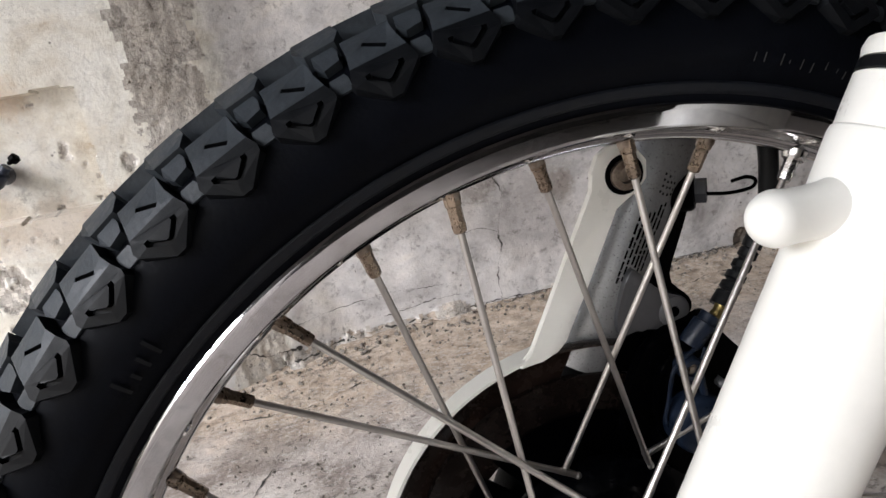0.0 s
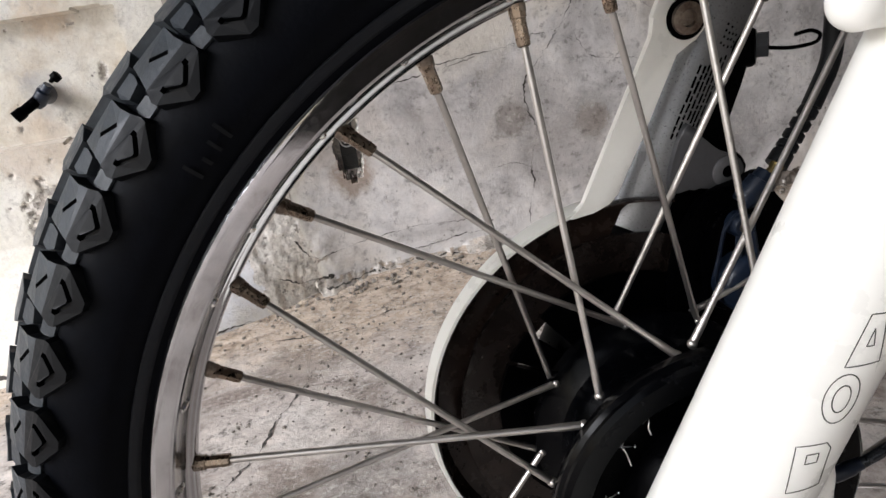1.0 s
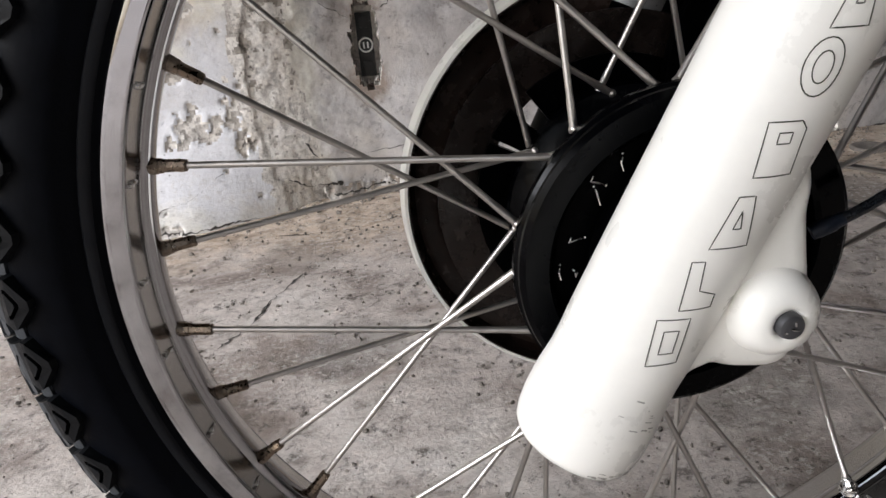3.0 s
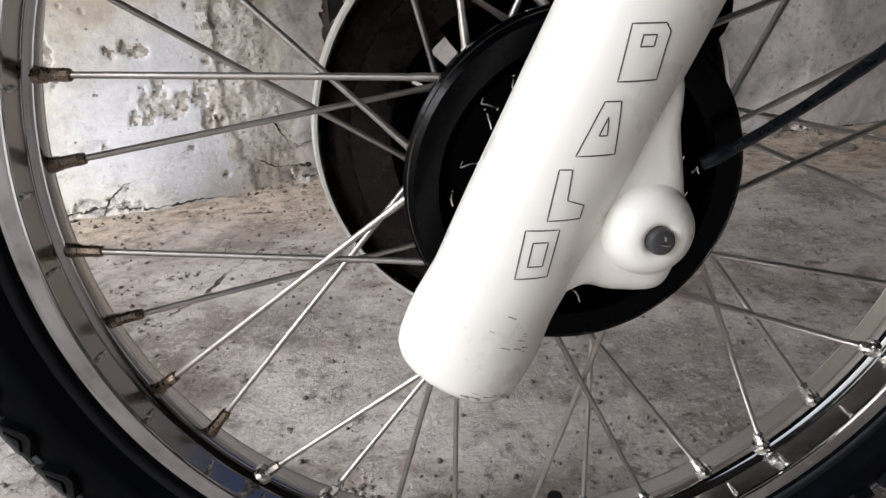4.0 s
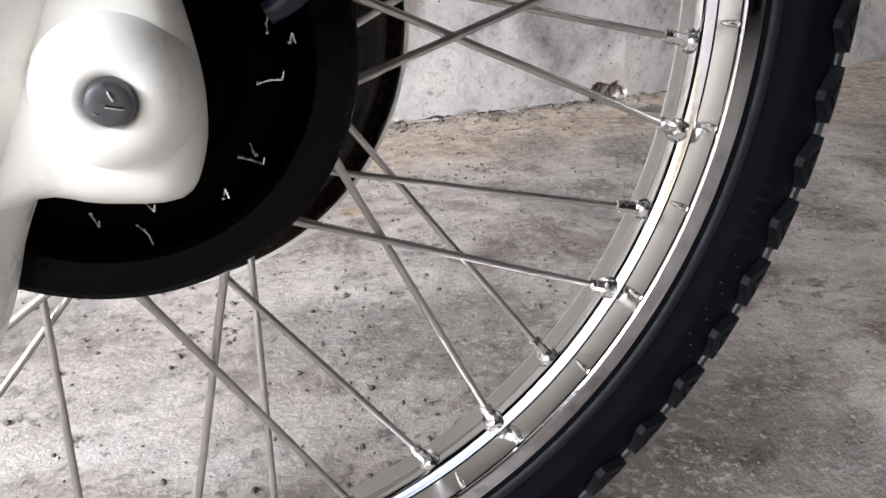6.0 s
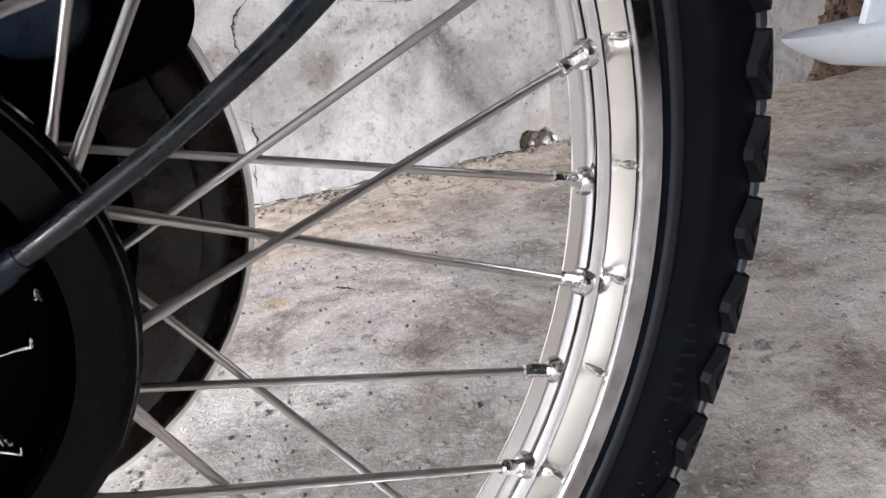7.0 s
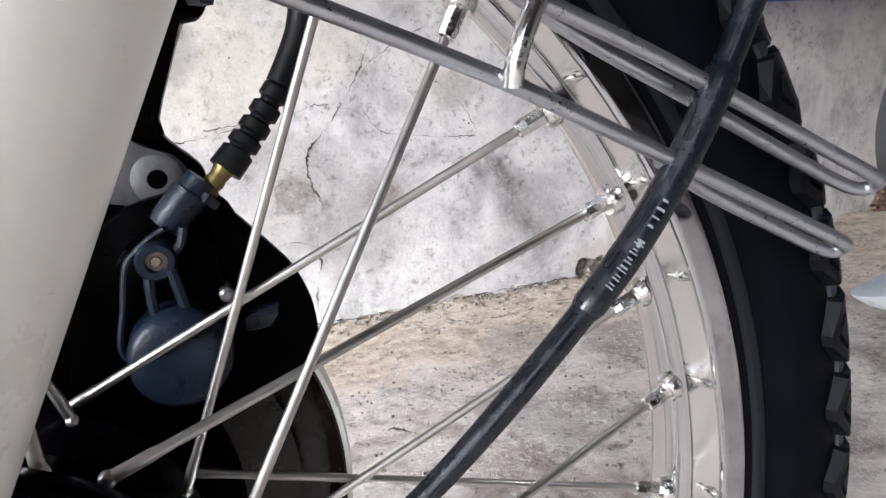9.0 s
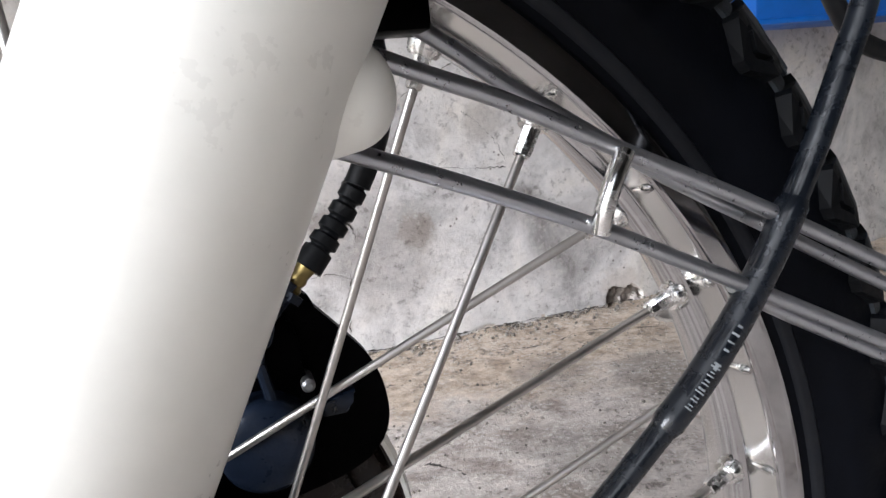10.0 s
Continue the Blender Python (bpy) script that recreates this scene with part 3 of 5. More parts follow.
def build_floor():
    xs = spaced([(-40, 8), (-4, 0.5), (-1.0, 0.016), (1.2, 0.03), (2.8, 0.5), (5, 8), (40, 1)])
    ys = spaced([(-40, 8), (-4, 0.5), (-0.2, 0.02), (1.32, 0.2), (2.0, 8), (40, 1)])
    bm = bmesh.new()
    grid = [[bm.verts.new((x, y, floor_height(x, y) if -1.1 < x < 2.9 and -0.4 < y < 1.4 else 0.0055)) for y in ys] for x in xs]
    for a, b in zip(grid, grid[1:]):
        for j in range(len(ys) - 1):
            bm.faces.new((a[j], b[j], b[j + 1], a[j + 1]))
    ob = finish("floor", bm, CONCRETE, None, "worn brownish grey cement floor, sandy and stained", 60, "structure")
    return tagged(ob, category="floor")


floor = build_floor()


def floor_crack(points, width, seed):
    """A thin dark ribbon that wanders over the floor."""
    rng = random.Random(seed)
    bm, prev = bmesh.new(), None
    line = smooth_line([(x, y, 0) for x, y in points], 16)
    for i, p in enumerate(line):
        d = (line[min(i + 1, len(line) - 1)] - line[max(0, i - 1)]).normalized()
        w = width * (0.25 + 0.75 * rng.random()) * max(0.15, 0.45 + 1.5 * noise.noise((p.x * 21, p.y * 21, seed)))
        side = Vector((-d.y, d.x, 0)) * w / 2
        p = p + Vector((rng.uniform(-0.003, 0.003), rng.uniform(-0.003, 0.003), 0))
        pair = [bm.verts.new((q.x, q.y, floor_height(q.x, q.y) + 0.0012)) for q in (p - side, p + side)]
        if prev:
            bm.faces.new((prev[0], prev[1], pair[1], pair[0]))
        prev = pair
    part("crack", bm, DARK, floor, "thin dark crack", 0)


floor_crack([(-0.27, 0.83), (-0.29, 0.77), (-0.33, 0.68), (-0.36, 0.595), (-0.395, 0.54), (-0.412, 0.48), (-0.42, 0.43)], 0.008, 1)
floor_crack([(-0.06, 1.06), (-0.14, 0.99), (-0.24, 0.96), (-0.36, 0.97)], 0.006, 2)
floor_crack([(0.55, 1.13), (0.66, 1.10), (0.80, 1.12), (0.95, 1.06)], 0.006, 3)
floor_crack([(0.29, 0.72), (0.31, 0.70), (0.335, 0.665)], 0.012, 4)
part("mortar_patch", lathe((1.005, 1.105, 0.0), (0, 0, 1), [(0.0, 0.044), (0.009, 0.043), (0.0125, 0.039), (0.013, 0.034), (0.0105, 0.030)], 28), RUBBLE, floor, "round pale mortar patch", 50)

# added slab, out of view; its left edge sets how light falls off rightwards
tagged(finish("ceiling", box((-3.1, -3.15, 2.5), (3.15, 1.75, 2.62)), GLOOM, None, "unseen dark ceiling slab added to dim the light towards the right", 0, "structure"), category="ceiling")
# plain added walls, unseen, close the yard away from the light and dim reflections
for name, lo, hi, mat, label in (("wall_east", (3.0, -3.0, 0.0), (3.15, 1.45, 2.5), DIM, "unseen grey wall added to close the yard and tone reflections"), ("wall_south", (-0.6, -3.15, 0.0), (3.15, -3.0, 2.5), GLOOM, "unseen dark wall added to close the yard and dim reflections")):
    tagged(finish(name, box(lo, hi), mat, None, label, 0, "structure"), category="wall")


# ---------------------------------------------------------------- the motorcycle's front wheel
AXLE = Vector((0.0, 0.0, 0.345))
bike = new("motorcycle")
bike.location = (0.0, 0.0, 0.0)
tagged(bike, "white trail motorcycle with a spoked front wheel and knobbly tyre", "motorcycle")


def polar(r, y, degrees):
    a = radians(degrees)
    return Vector((r * math.cos(a), y, AXLE.z + r * math.sin(a)))


def tyre_point(degrees, phi, out=0.0):
    """A point of the tyre: round the wheel by degrees, across the section by phi (0 on the crown, minus towards the near side), out from the carcass."""
    p = radians(phi)
    n = Vector((math.cos(p) / 0.031, math.sin(p) / 0.0325)).normalized()
    return polar(0.299 + 0.031 * math.cos(p) + n.x * out, 0.0325 * math.sin(p) + n.y * out, degrees)


def build_tyre():
    prof = []
    for phi in range(-148, 149, 8):
        p = radians(phi)
        prof.append((0.0325 * math.sin(p), 0.299 + 0.031 * math.cos(p)))
    prof = [(-0.0205, 0.2705), (-0.0222, 0.2745), (-0.0236, 0.2765), (-0.0250, 0.2840)] + [q for q in prof if q[1] > 0.286] + [(0.0250, 0.2840), (0.0236, 0.2765), (0.0222, 0.2745), (0.0205, 0.2705)]
    return part("tyre", lathe(AXLE, (0, 1, 0), prof, 180, closed=True), RUBBER, bike, "black knobbly off-road tyre", 50)


tyre = build_tyre()


def tread_mesh(name, build):
    """One tread block about 0 degrees, its faces flat and its edges crisp."""
    bm = bmesh.new()

    def at(angle, phi, out):
        return bm.verts.new(tyre_point(angle, phi, out) - AXLE)

    build(bm, at)
    bmesh.ops.recalc_face_normals(bm, faces=bm.faces)
    me = bpy.data.meshes.new(name)
    bm.to_mesh(me)
    bm.free()
    # slot 0 holds the lit rubber, slot 1 its shaded copy
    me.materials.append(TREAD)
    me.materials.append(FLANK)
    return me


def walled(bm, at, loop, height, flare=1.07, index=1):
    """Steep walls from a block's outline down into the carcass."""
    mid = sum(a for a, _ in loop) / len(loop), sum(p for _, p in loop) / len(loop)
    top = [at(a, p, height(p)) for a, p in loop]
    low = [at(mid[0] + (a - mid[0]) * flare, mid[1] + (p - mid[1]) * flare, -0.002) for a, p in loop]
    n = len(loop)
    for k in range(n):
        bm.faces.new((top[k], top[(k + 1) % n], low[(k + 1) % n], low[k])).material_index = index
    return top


def shoulder(side, grooved):
    """A shoulder block: an upper facet in the lit colour with a slit, a ridge, and a pointed flank in the shaded colour
    with a chevron groove.
    """

    def height(p):
        p = abs(p)
        for (p0, h0), (p1, h1) in zip(((20, 0.0062), (31, 0.0060), (50, 0.0052), (62, 0.0054), (83, 0.0034)), ((31, 0.0060), (50, 0.0052), (62, 0.0054), (83, 0.0034), (99, 0.001))):
            if p <= p1:
                return h0 + (h1 - h0) * (p - p0) / (p1 - p0)
        return 0.001

    def build(bm, at):
        rim_loop = [(-1.7, 27), (-1.8, 41), (-2.05, 50), (-2.4, 58), (-2.3, 62), (-0.4, 76.5), (0.4, 76.5), (2.3, 62), (2.4, 58), (2.05, 50), (1.8, 41), (1.7, 27)]
        top = walled(bm, at, [(a, side * p) for a, p in rim_loop], height)
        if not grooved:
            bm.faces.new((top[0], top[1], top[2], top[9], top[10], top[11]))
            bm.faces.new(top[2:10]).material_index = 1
            return

        def ring(points, drop):
            return [at(a, side * p, height(p) - drop) for a, p in points]

        b = [(-1.4, 58), (-1.4, 61), (-0.2, 69.4), (0.2, 69.4), (1.4, 61), (1.4, 58)]
        c = [(-1.0, 58), (-1.0, 59.8), (-0.12, 66), (0.12, 66), (1.0, 59.8), (1.0, 58)]
        bt, bl, cl, ct = ring(b, 0), ring(b, 0.003), ring(c, 0.003), ring(c, -0.0002)
        flank = []
        edge = top[3:9]
        for k in range(5):
            for u, v in ((edge, bt), (bt, bl), (bl, cl), (cl, ct)):
                flank.append(bm.faces.new((u[k], u[k + 1], v[k + 1], v[k])))
        flank.append(bm.faces.new(ct))
        flank.append(bm.faces.new((top[2], top[3], bt[0], ct[0], ct[5], bt[5], top[8], top[9])))
        for u, v, w, x in ((bt[0], bl[0], cl[0], ct[0]), (bt[5], bl[5], cl[5], ct[5])):
            flank.append(bm.faces.new((u, v, w, x)))
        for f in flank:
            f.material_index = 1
        slit = [(-0.95, 44.5), (-0.75, 46.6), (0.62, 38.6), (0.42, 36.5)]
        i = ring(slit, 0)
        deep = ring(slit, 0.003)
        for k in range(4):
            bm.faces.new((i[k], i[(k + 1) % 4], deep[(k + 1) % 4], deep[k])).material_index = 1
        bm.faces.new(deep).material_index = 1
        o = [top[2], top[1], top[0], top[11], top[10], top[9]]
        for f in ((o[0], o[1], i[0], i[1]), (o[1], o[2], i[0]), (o[2], i[3], i[0]), (o[2], o[3], i[3]), (o[3], o[4], i[3]), (o[4], i[2], i[3]), (o[4], o[5], i[2]), (o[5], i[1], i[2]), (o[5], o[0], i[1])):
            bm.faces.new(f)

    return build


def slab(loop, high):
    def build(bm, at):
        bm.faces.new(walled(bm, at, loop, lambda p: high - 0.00013 * max(0.0, abs(p) - 3), 1.05, 0))
    return build


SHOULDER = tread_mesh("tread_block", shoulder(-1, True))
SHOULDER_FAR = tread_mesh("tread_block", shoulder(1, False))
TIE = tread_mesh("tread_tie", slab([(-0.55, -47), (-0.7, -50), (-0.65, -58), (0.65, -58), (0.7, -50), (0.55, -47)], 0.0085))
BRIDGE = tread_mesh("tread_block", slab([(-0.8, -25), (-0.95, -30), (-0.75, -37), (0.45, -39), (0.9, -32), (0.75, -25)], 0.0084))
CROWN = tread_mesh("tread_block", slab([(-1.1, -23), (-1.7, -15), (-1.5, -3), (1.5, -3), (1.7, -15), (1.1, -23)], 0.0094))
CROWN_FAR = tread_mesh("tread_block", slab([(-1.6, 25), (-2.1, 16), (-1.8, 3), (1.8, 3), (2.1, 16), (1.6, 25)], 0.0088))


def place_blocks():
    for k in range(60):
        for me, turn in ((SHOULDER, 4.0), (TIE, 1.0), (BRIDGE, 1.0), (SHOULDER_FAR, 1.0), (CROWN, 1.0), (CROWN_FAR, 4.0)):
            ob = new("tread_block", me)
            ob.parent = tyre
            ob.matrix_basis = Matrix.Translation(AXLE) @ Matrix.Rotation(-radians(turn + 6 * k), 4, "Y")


def raised_mark(degrees, r0, r1, width):
    """A moulded bar on the near sidewall."""
    bm = bmesh.new()
    rows = []
    for s in range(5):
        r = r0 + (r1 - r0) * s / 4
        phi = -math.degrees(math.acos(max(-1.0, min(1.0, (r - 0.299) / 0.031))))
        rows.append([bm.verts.new(tyre_point(degrees + e * width, phi, 0.0014)) for e in (-1, 1)])
    for a, b in zip(rows, rows[1:]):
        bm.faces.new((a[0], a[1], b[1], b[0]))
    return part("moulded_mark", bm, FLANK, tyre)


for start, count in ((131, 4), (338, 6)):
    for k in range(count):
        raised_mark(start + k * 1.3, 0.289, 0.297 - 0.002 * (k % 3), 0.16)


def pale_bar(degrees, r0, r1, width):
    bm = bmesh.new()
    vs = []
    for r, e in ((r0, -1), (r0, 1), (r1, 1), (r1, -1)):
        phi = -math.degrees(math.acos(max(-1.0, min(1.0, (r - 0.299) / 0.031))))
        vs.append(bm.verts.new(tyre_point(degrees + e * width, phi, 0.0005)))
    bm.faces.new(vs)
    part("worn_mark", bm, CHALK, tyre, "faint pale worn mark", 0)


chalk = random.Random(5)
for k in range(11):
    pale_bar(77.5 - k * 1.1 + chalk.uniform(-0.3, 0.3), 0.2885 + chalk.uniform(0, 0.0025), 0.2920 + chalk.uniform(0, 0.0025), 0.05)
for k in range(12):
    pale_bar(-24 - k * 1.0, 0.2925 + 0.004 * (k % 3), 0.2940 + 0.004 * (k % 3), 0.05)


def build_rim():
    half = [(0.0215, 0.2738), (0.0232, 0.2736), (0.0240, 0.2725), (0.0242, 0.2708), (0.02419, 0.2702), (0.02411, 0.2647), (0.0241, 0.2640), (0.0239, 0.2633), (0.0231, 0.2626), (0.0222, 0.2627), (0.0214, 0.2624), (0.0211, 0.262353), (0.0088, 0.260447), (0.0085, 0.2604), (0.0077, 0.2600), (0.0070, 0.2590), (0.0062, 0.2574), (0.0050, 0.2562), (0.0034, 0.2556), (0.0016, 0.2554)]
    prof = [(-y, r) for y, r in half] + [(0.0, 0.25535)] + [(y, r) for y, r in reversed(half)]
    prof += [(0.0195, 0.2700), (0.0100, 0.2630), (0.0, 0.2600), (-0.0100, 0.2630), (-0.0195, 0.2700)]
    return part("rim", lathe(AXLE, (0, 1, 0), prof, 216, closed=True), CHROME, bike, "polished alloy rim with light tarnish", 24)


rim = build_rim()
rim.data.materials.append(SATIN)
for f in rim.data.polygons:
    c = rim.matrix_world @ f.center
    if 0.0085 < abs(c.y) < 0.0214 and math.hypot(c.x, c.z - AXLE.z) < 0.2626:
        f.material_index = 1
part("bead_ring", lathe(AXLE, (0, 1, 0), [(-0.0230, 0.2765), (-0.0246, 0.2770), (-0.0256, 0.2784), (-0.0258, 0.2812), (-0.0252, 0.2820), (-0.0240, 0.2822)], 160, caps=False), BEAD, tyre, "grey blue moulded ring next to the rim")


# how far each spoke strays from even spacing, in degrees: at the rim and at the hub
DRIFT = {0: 0.2, 1: 0.3, 3: 0.4, 4: 0.8, 5: 0.4, 6: -0.4, 14: -0.7, 15: -0.5, 16: 0.7, 17: 0.7, 18: 0.5, 20: 1.5, 21: 0.8, 22: 0.6, 23: -0.5, 24: 0.9, 25: 0.8, 29: -0.8, 30: -1.3, 31: -1.3, 32: -0.6, 33: -0.6, 34: -1.5, 35: -0.7}
HUB_DRIFT = {0: -4.0, 1: 0.4, 3: 2.0, 4: -1.3, 15: 3.0, 16: 4.0, 18: 1.5, 19: -1.2, 20: 4.5, 21: 2.3, 22: 0.7, 23: -0.9, 24: -2.9, 25: -4.0, 29: -2.5, 30: -2.3, 32: -4.5, 33: -4.0, 34: -4.5, 35: 0.7}


def build_spoke(k):
    """Even spokes go to the near flange, odd ones to the far flange, each leaning forward or back by turns."""
    worn = k < 6 or k > 26
    size = 0.58 if worn else 0.88
    hub_at = 166 + 10 * k + HUB_DRIFT.get(k, 0.0)
    at = 166 + 10 * k + DRIFT.get(k, 0.0)
    near, lean = k % 2 == 0, {0: -23, 1: -32, 2: 24.5, 3: 29.5}[k % 4]
    y_rim = -0.003 if near else 0.003
    inner = polar(0.0805 if near else 0.068, (-0.033 if k % 4 == 0 else -0.0275) if near else (0.028 if k % 4 == 1 else 0.034), hub_at + lean)
    outer = polar(0.2562, y_rim, at)
    way = (outer - inner).normalized()
    bm = bmesh.new()
    add_tube(bm, [inner - way * 0.001, inner + way * 0.012, inner + way * 0.016, outer - way * 0.004], 0.0017, 12, [0.0020, 0.0020, 0.0017, 0.0017])
    bmesh.ops.create_uvsphere(bm, u_segments=8, v_segments=6, radius=0.0027, matrix=Matrix.Translation(inner))
    spoke = part("spoke", bm, STEEL, bike)
    tip = outer - way * (0.0175 if worn else 0.0150)
    part("nipple", lathe(tip, way, [(0, 0.0022), (0.0006, 0.0030), (0.004, 0.0034), (0.0042, 0.0032), (0.0118, 0.0033), (0.0123, 0.0038), (0.018, 0.0040)], 8), BRASS if worn else SHINY, spoke)
    cup = polar(0.2549, y_rim, at)
    part("ferrule", lathe(cup - way * 0.0012, way, [(-0.001, 0.0040 * size), (-0.0014, 0.0056 * size), (-0.0002, 0.0066 * size), (0.003, 0.0070 * size)], 18), OLD if worn else SHINY, spoke)


for k in range(36):
    build_spoke(k)


def build_dimple(k):
    a = 166 + 10 * k + DRIFT.get(k, 0.0) + (2.1 if k % 2 else 1.2)
    bm = bmesh.new()
    p, q = polar(0.2606, -0.0105, a), polar(0.2624, -0.0212, a)
    add_tube(bm, [p, p.lerp(q, 0.25), p.lerp(q, 0.75), q], 0.0015, 12, [0.0006, 0.0013, 0.0019, 0.0012])
    part("rim_dimple", bm, SHINY, rim)


for k in range(36):
    build_dimple(k)

valve = part("valve_stem", lathe(polar(0.257, 0.0, 271.5), (polar(0, 0, 0) - polar(0.25, 0, 271.5)), [(-0.004, 0.0075), (0.002, 0.0075), (0.0024, 0.0045), (0.008, 0.0042), (0.009, 0.0054), (0.024, 0.0054), (0.026, 0.0046)], 14), HOSE, rim, "black valve stem with a cap")
part("valve_nut", lathe(polar(0.2550, 0.0, 271.5), (polar(0, 0, 0) - polar(0.25, 0, 271.5)), [(-0.001, 0.0085), (0.002, 0.0085), (0.003, 0.006)], 6), SHINY, valve, "bright valve nut")


def build_hub():
    prof = [(-0.0455, 0.0660), (-0.0475, 0.0680), (-0.0480, 0.0795), (-0.0462, 0.0822), (-0.0445, 0.0826), (-0.0438, 0.0818), (-0.0430, 0.0826), (-0.0418, 0.0838), (-0.0375, 0.0838), (-0.0360, 0.0830), (-0.0345, 0.0790), (-0.0340, 0.0740), (-0.0300, 0.0700), (0.0000, 0.0600), (0.0120, 0.0560), (0.0200, 0.0580), (0.0260, 0.0650), (0.0275, 0.0710), (0.0345, 0.0710), (0.0360, 0.0660), (0.0400, 0.0600), (0.0560, 0.0560), (0.0560, 0.0200), (-0.0330, 0.0200), (-0.0340, 0.0640)]
    return part("hub", lathe(AXLE, (0, 1, 0), prof, 96, closed=True), GLOSS, bike, "glossy black hub with a wide near flange", 35)


hub = build_hub()
plate_in = part("speedometer_drive", lathe(AXLE, (0, -1, 0), [(0.030, 0.012), (0.030, 0.0645), (0.036, 0.0645), (0.038, 0.062), (0.038, 0.046), (0.048, 0.044), (0.052, 0.040), (0.053, 0.012)], 64), BLACK, bike, "black speedometer drive plate")
for k in range(24):
    a = 10 + 15 * k + (5 if k % 3 else -6)
    c = polar((0.0535, 0.058, 0.0495, 0.0605)[k % 4], -0.0385, a)
    bm = bmesh.new()
    e = polar(0.0535 + 0.004 * (k % 3), -0.0405, a + 3.0)
    add_tube(bm, [c, c.lerp(e, 0.5) + Vector((0, -0.0008, 0.0006)), e], 0.0005, 8)
    add_tube(bm, [e, e + Vector((0.0008, -0.001, -0.0035 if k % 2 else 0.003))], 0.0005, 8)
    bmesh.ops.create_uvsphere(bm, u_segments=8, v_segments=6, radius=0.0009, matrix=Matrix.Translation(c))
    part("clip", bm, SHINY, plate_in, "small bright wire clip")

part("axle", lathe((0, -0.10, AXLE.z), (0, 1, 0), [(0, 0.009), (0.2, 0.009)], 20), STEEL, bike)


def build_disc():
    bm = lathe(AXLE, (0, 1, 0), [(0.062, 0.078), (0.062, 0.108), (0.066, 0.108), (0.066, 0.078)], 96, closed=True)
    disc = part("brake_disc", bm, RUST, bike, "dark rusty brake disc")
    for first, last in ((-127, 128), (137, 150.5), (152.6, 228)):
        arm, steps, rows = bmesh.new(), max(4, int((last - first) / 6)), []
        for k in range(steps + 1):
            a = first + (last - first) * k / steps
            rows.append([arm.verts.new(polar(r, y, a)) for y, r in ((0.060, 0.050), (0.060, 0.084), (0.066, 0.084), (0.066, 0.050))])
        for a, b in zip(rows, rows[1:]):
            for q in range(4):
                arm.faces.new((a[q], a[(q + 1) % 4], b[(q + 1) % 4], b[q]))
        arm.faces.new(rows[0])
        arm.faces.new(rows[-1])
        part("carrier_arm", arm, BLACK, disc)


build_disc()


def arc_shell(centre, profile, first, last, steps=110):
    """A closed section of (depth, radius) pairs swept round part of a circle."""
    bm, rows = bmesh.new(), []
    for k in range(steps + 1):
        a = radians(first + (last - first) * k / steps)
        rows.append([bm.verts.new((centre.x + r * math.cos(a), y, centre.z + r * math.sin(a))) for y, r in profile])
    n = len(profile)
    for a, b in zip(rows, rows[1:]):
        for q in range(n):
            bm.faces.new((a[q], a[(q + 1) % n], b[(q + 1) % n], b[q]))
    bm.faces.new(rows[0])
    bm.faces.new(rows[-1])
    bmesh.ops.recalc_face_normals(bm, faces=bm.faces)
    return bm


def build_cover():
    c = Vector((0.0, 0.0, 0.3485))
    shell = part("disc_cover", arc_shell(c, [(0.0540, 0.1268), (0.0540, 0.1287), (0.0560, 0.1293), (0.0650, 0.1308), (0.0700, 0.1278), (0.0726, 0.1225), (0.0726, 0.0790), (0.0717, 0.0790), (0.0717, 0.1215), (0.0690, 0.1264), (0.0645, 0.1287), (0.0600, 0.1278), (0.0560, 0.1268)], 95, 384), WHITE, bike, "white painted brake disc cover", 35)
    part("cover_lining", arc_shell(c, [(0.0546, 0.1267), (0.0590, 0.1270), (0.0640, 0.1264), (0.0698, 0.1226), (0.0712, 0.1180), (0.0712, 0.0785), (0.0704, 0.0785), (0.0704, 0.1172), (0.0688, 0.1214), (0.0630, 0.1250), (0.0570, 0.1256), (0.0546, 0.1258)], 74, 385.5), LINING, shell, "dark brown inside of the cover", 35)
    stay = [(0.034, 0.588), (0.028, 0.584), (0.0235, 0.575), (0.024, 0.565), (0.003, 0.527), (-0.021, 0.479), (-0.0262, 0.4742), (-0.0300, 0.4728), (-0.0288, 0.4713), (-0.016, 0.4733), (-0.006, 0.4765), (0.0002, 0.4825), (0.014, 0.509), (0.036, 0.554), (0.048, 0.5590), (0.056, 0.567), (0.0565, 0.577), (0.050, 0.586), (0.042, 0.589)]
    part("cover_stay", plate(stay, 0.0522, 0.0572, 0.001), WHITE, shell, "white strap bolted to the fork leg", 30)
    part("stay_washer", lathe((0.0425, 0.0528, 0.5715), (0, -1, 0), [(0, 0.0112), (0.0012, 0.0112), (0.0016, 0.0098)], 28), BLACK, shell, "dark washer")
    part("stay_bolt", lathe((0.0425, 0.0538, 0.5715), (0, -1, 0), [(0, 0.0088), (0.005, 0.0085), (0.0056, 0.0070), (0.0056, 0.0045), (0.0030, 0.0040)], 18), OLD, shell, "worn rusty bolt head")


build_cover()

# ---------------------------------------------------------------- fork
RAKE = Vector((0.503, 0, 1.0)).normalized()
ACROSS = Vector((1.0, 0, -0.503)).normalized()


def leg_point(z, y, shift=0.0):
    return Vector((-0.0332 + shift + (z - 0.346) * 0.503, y, z))


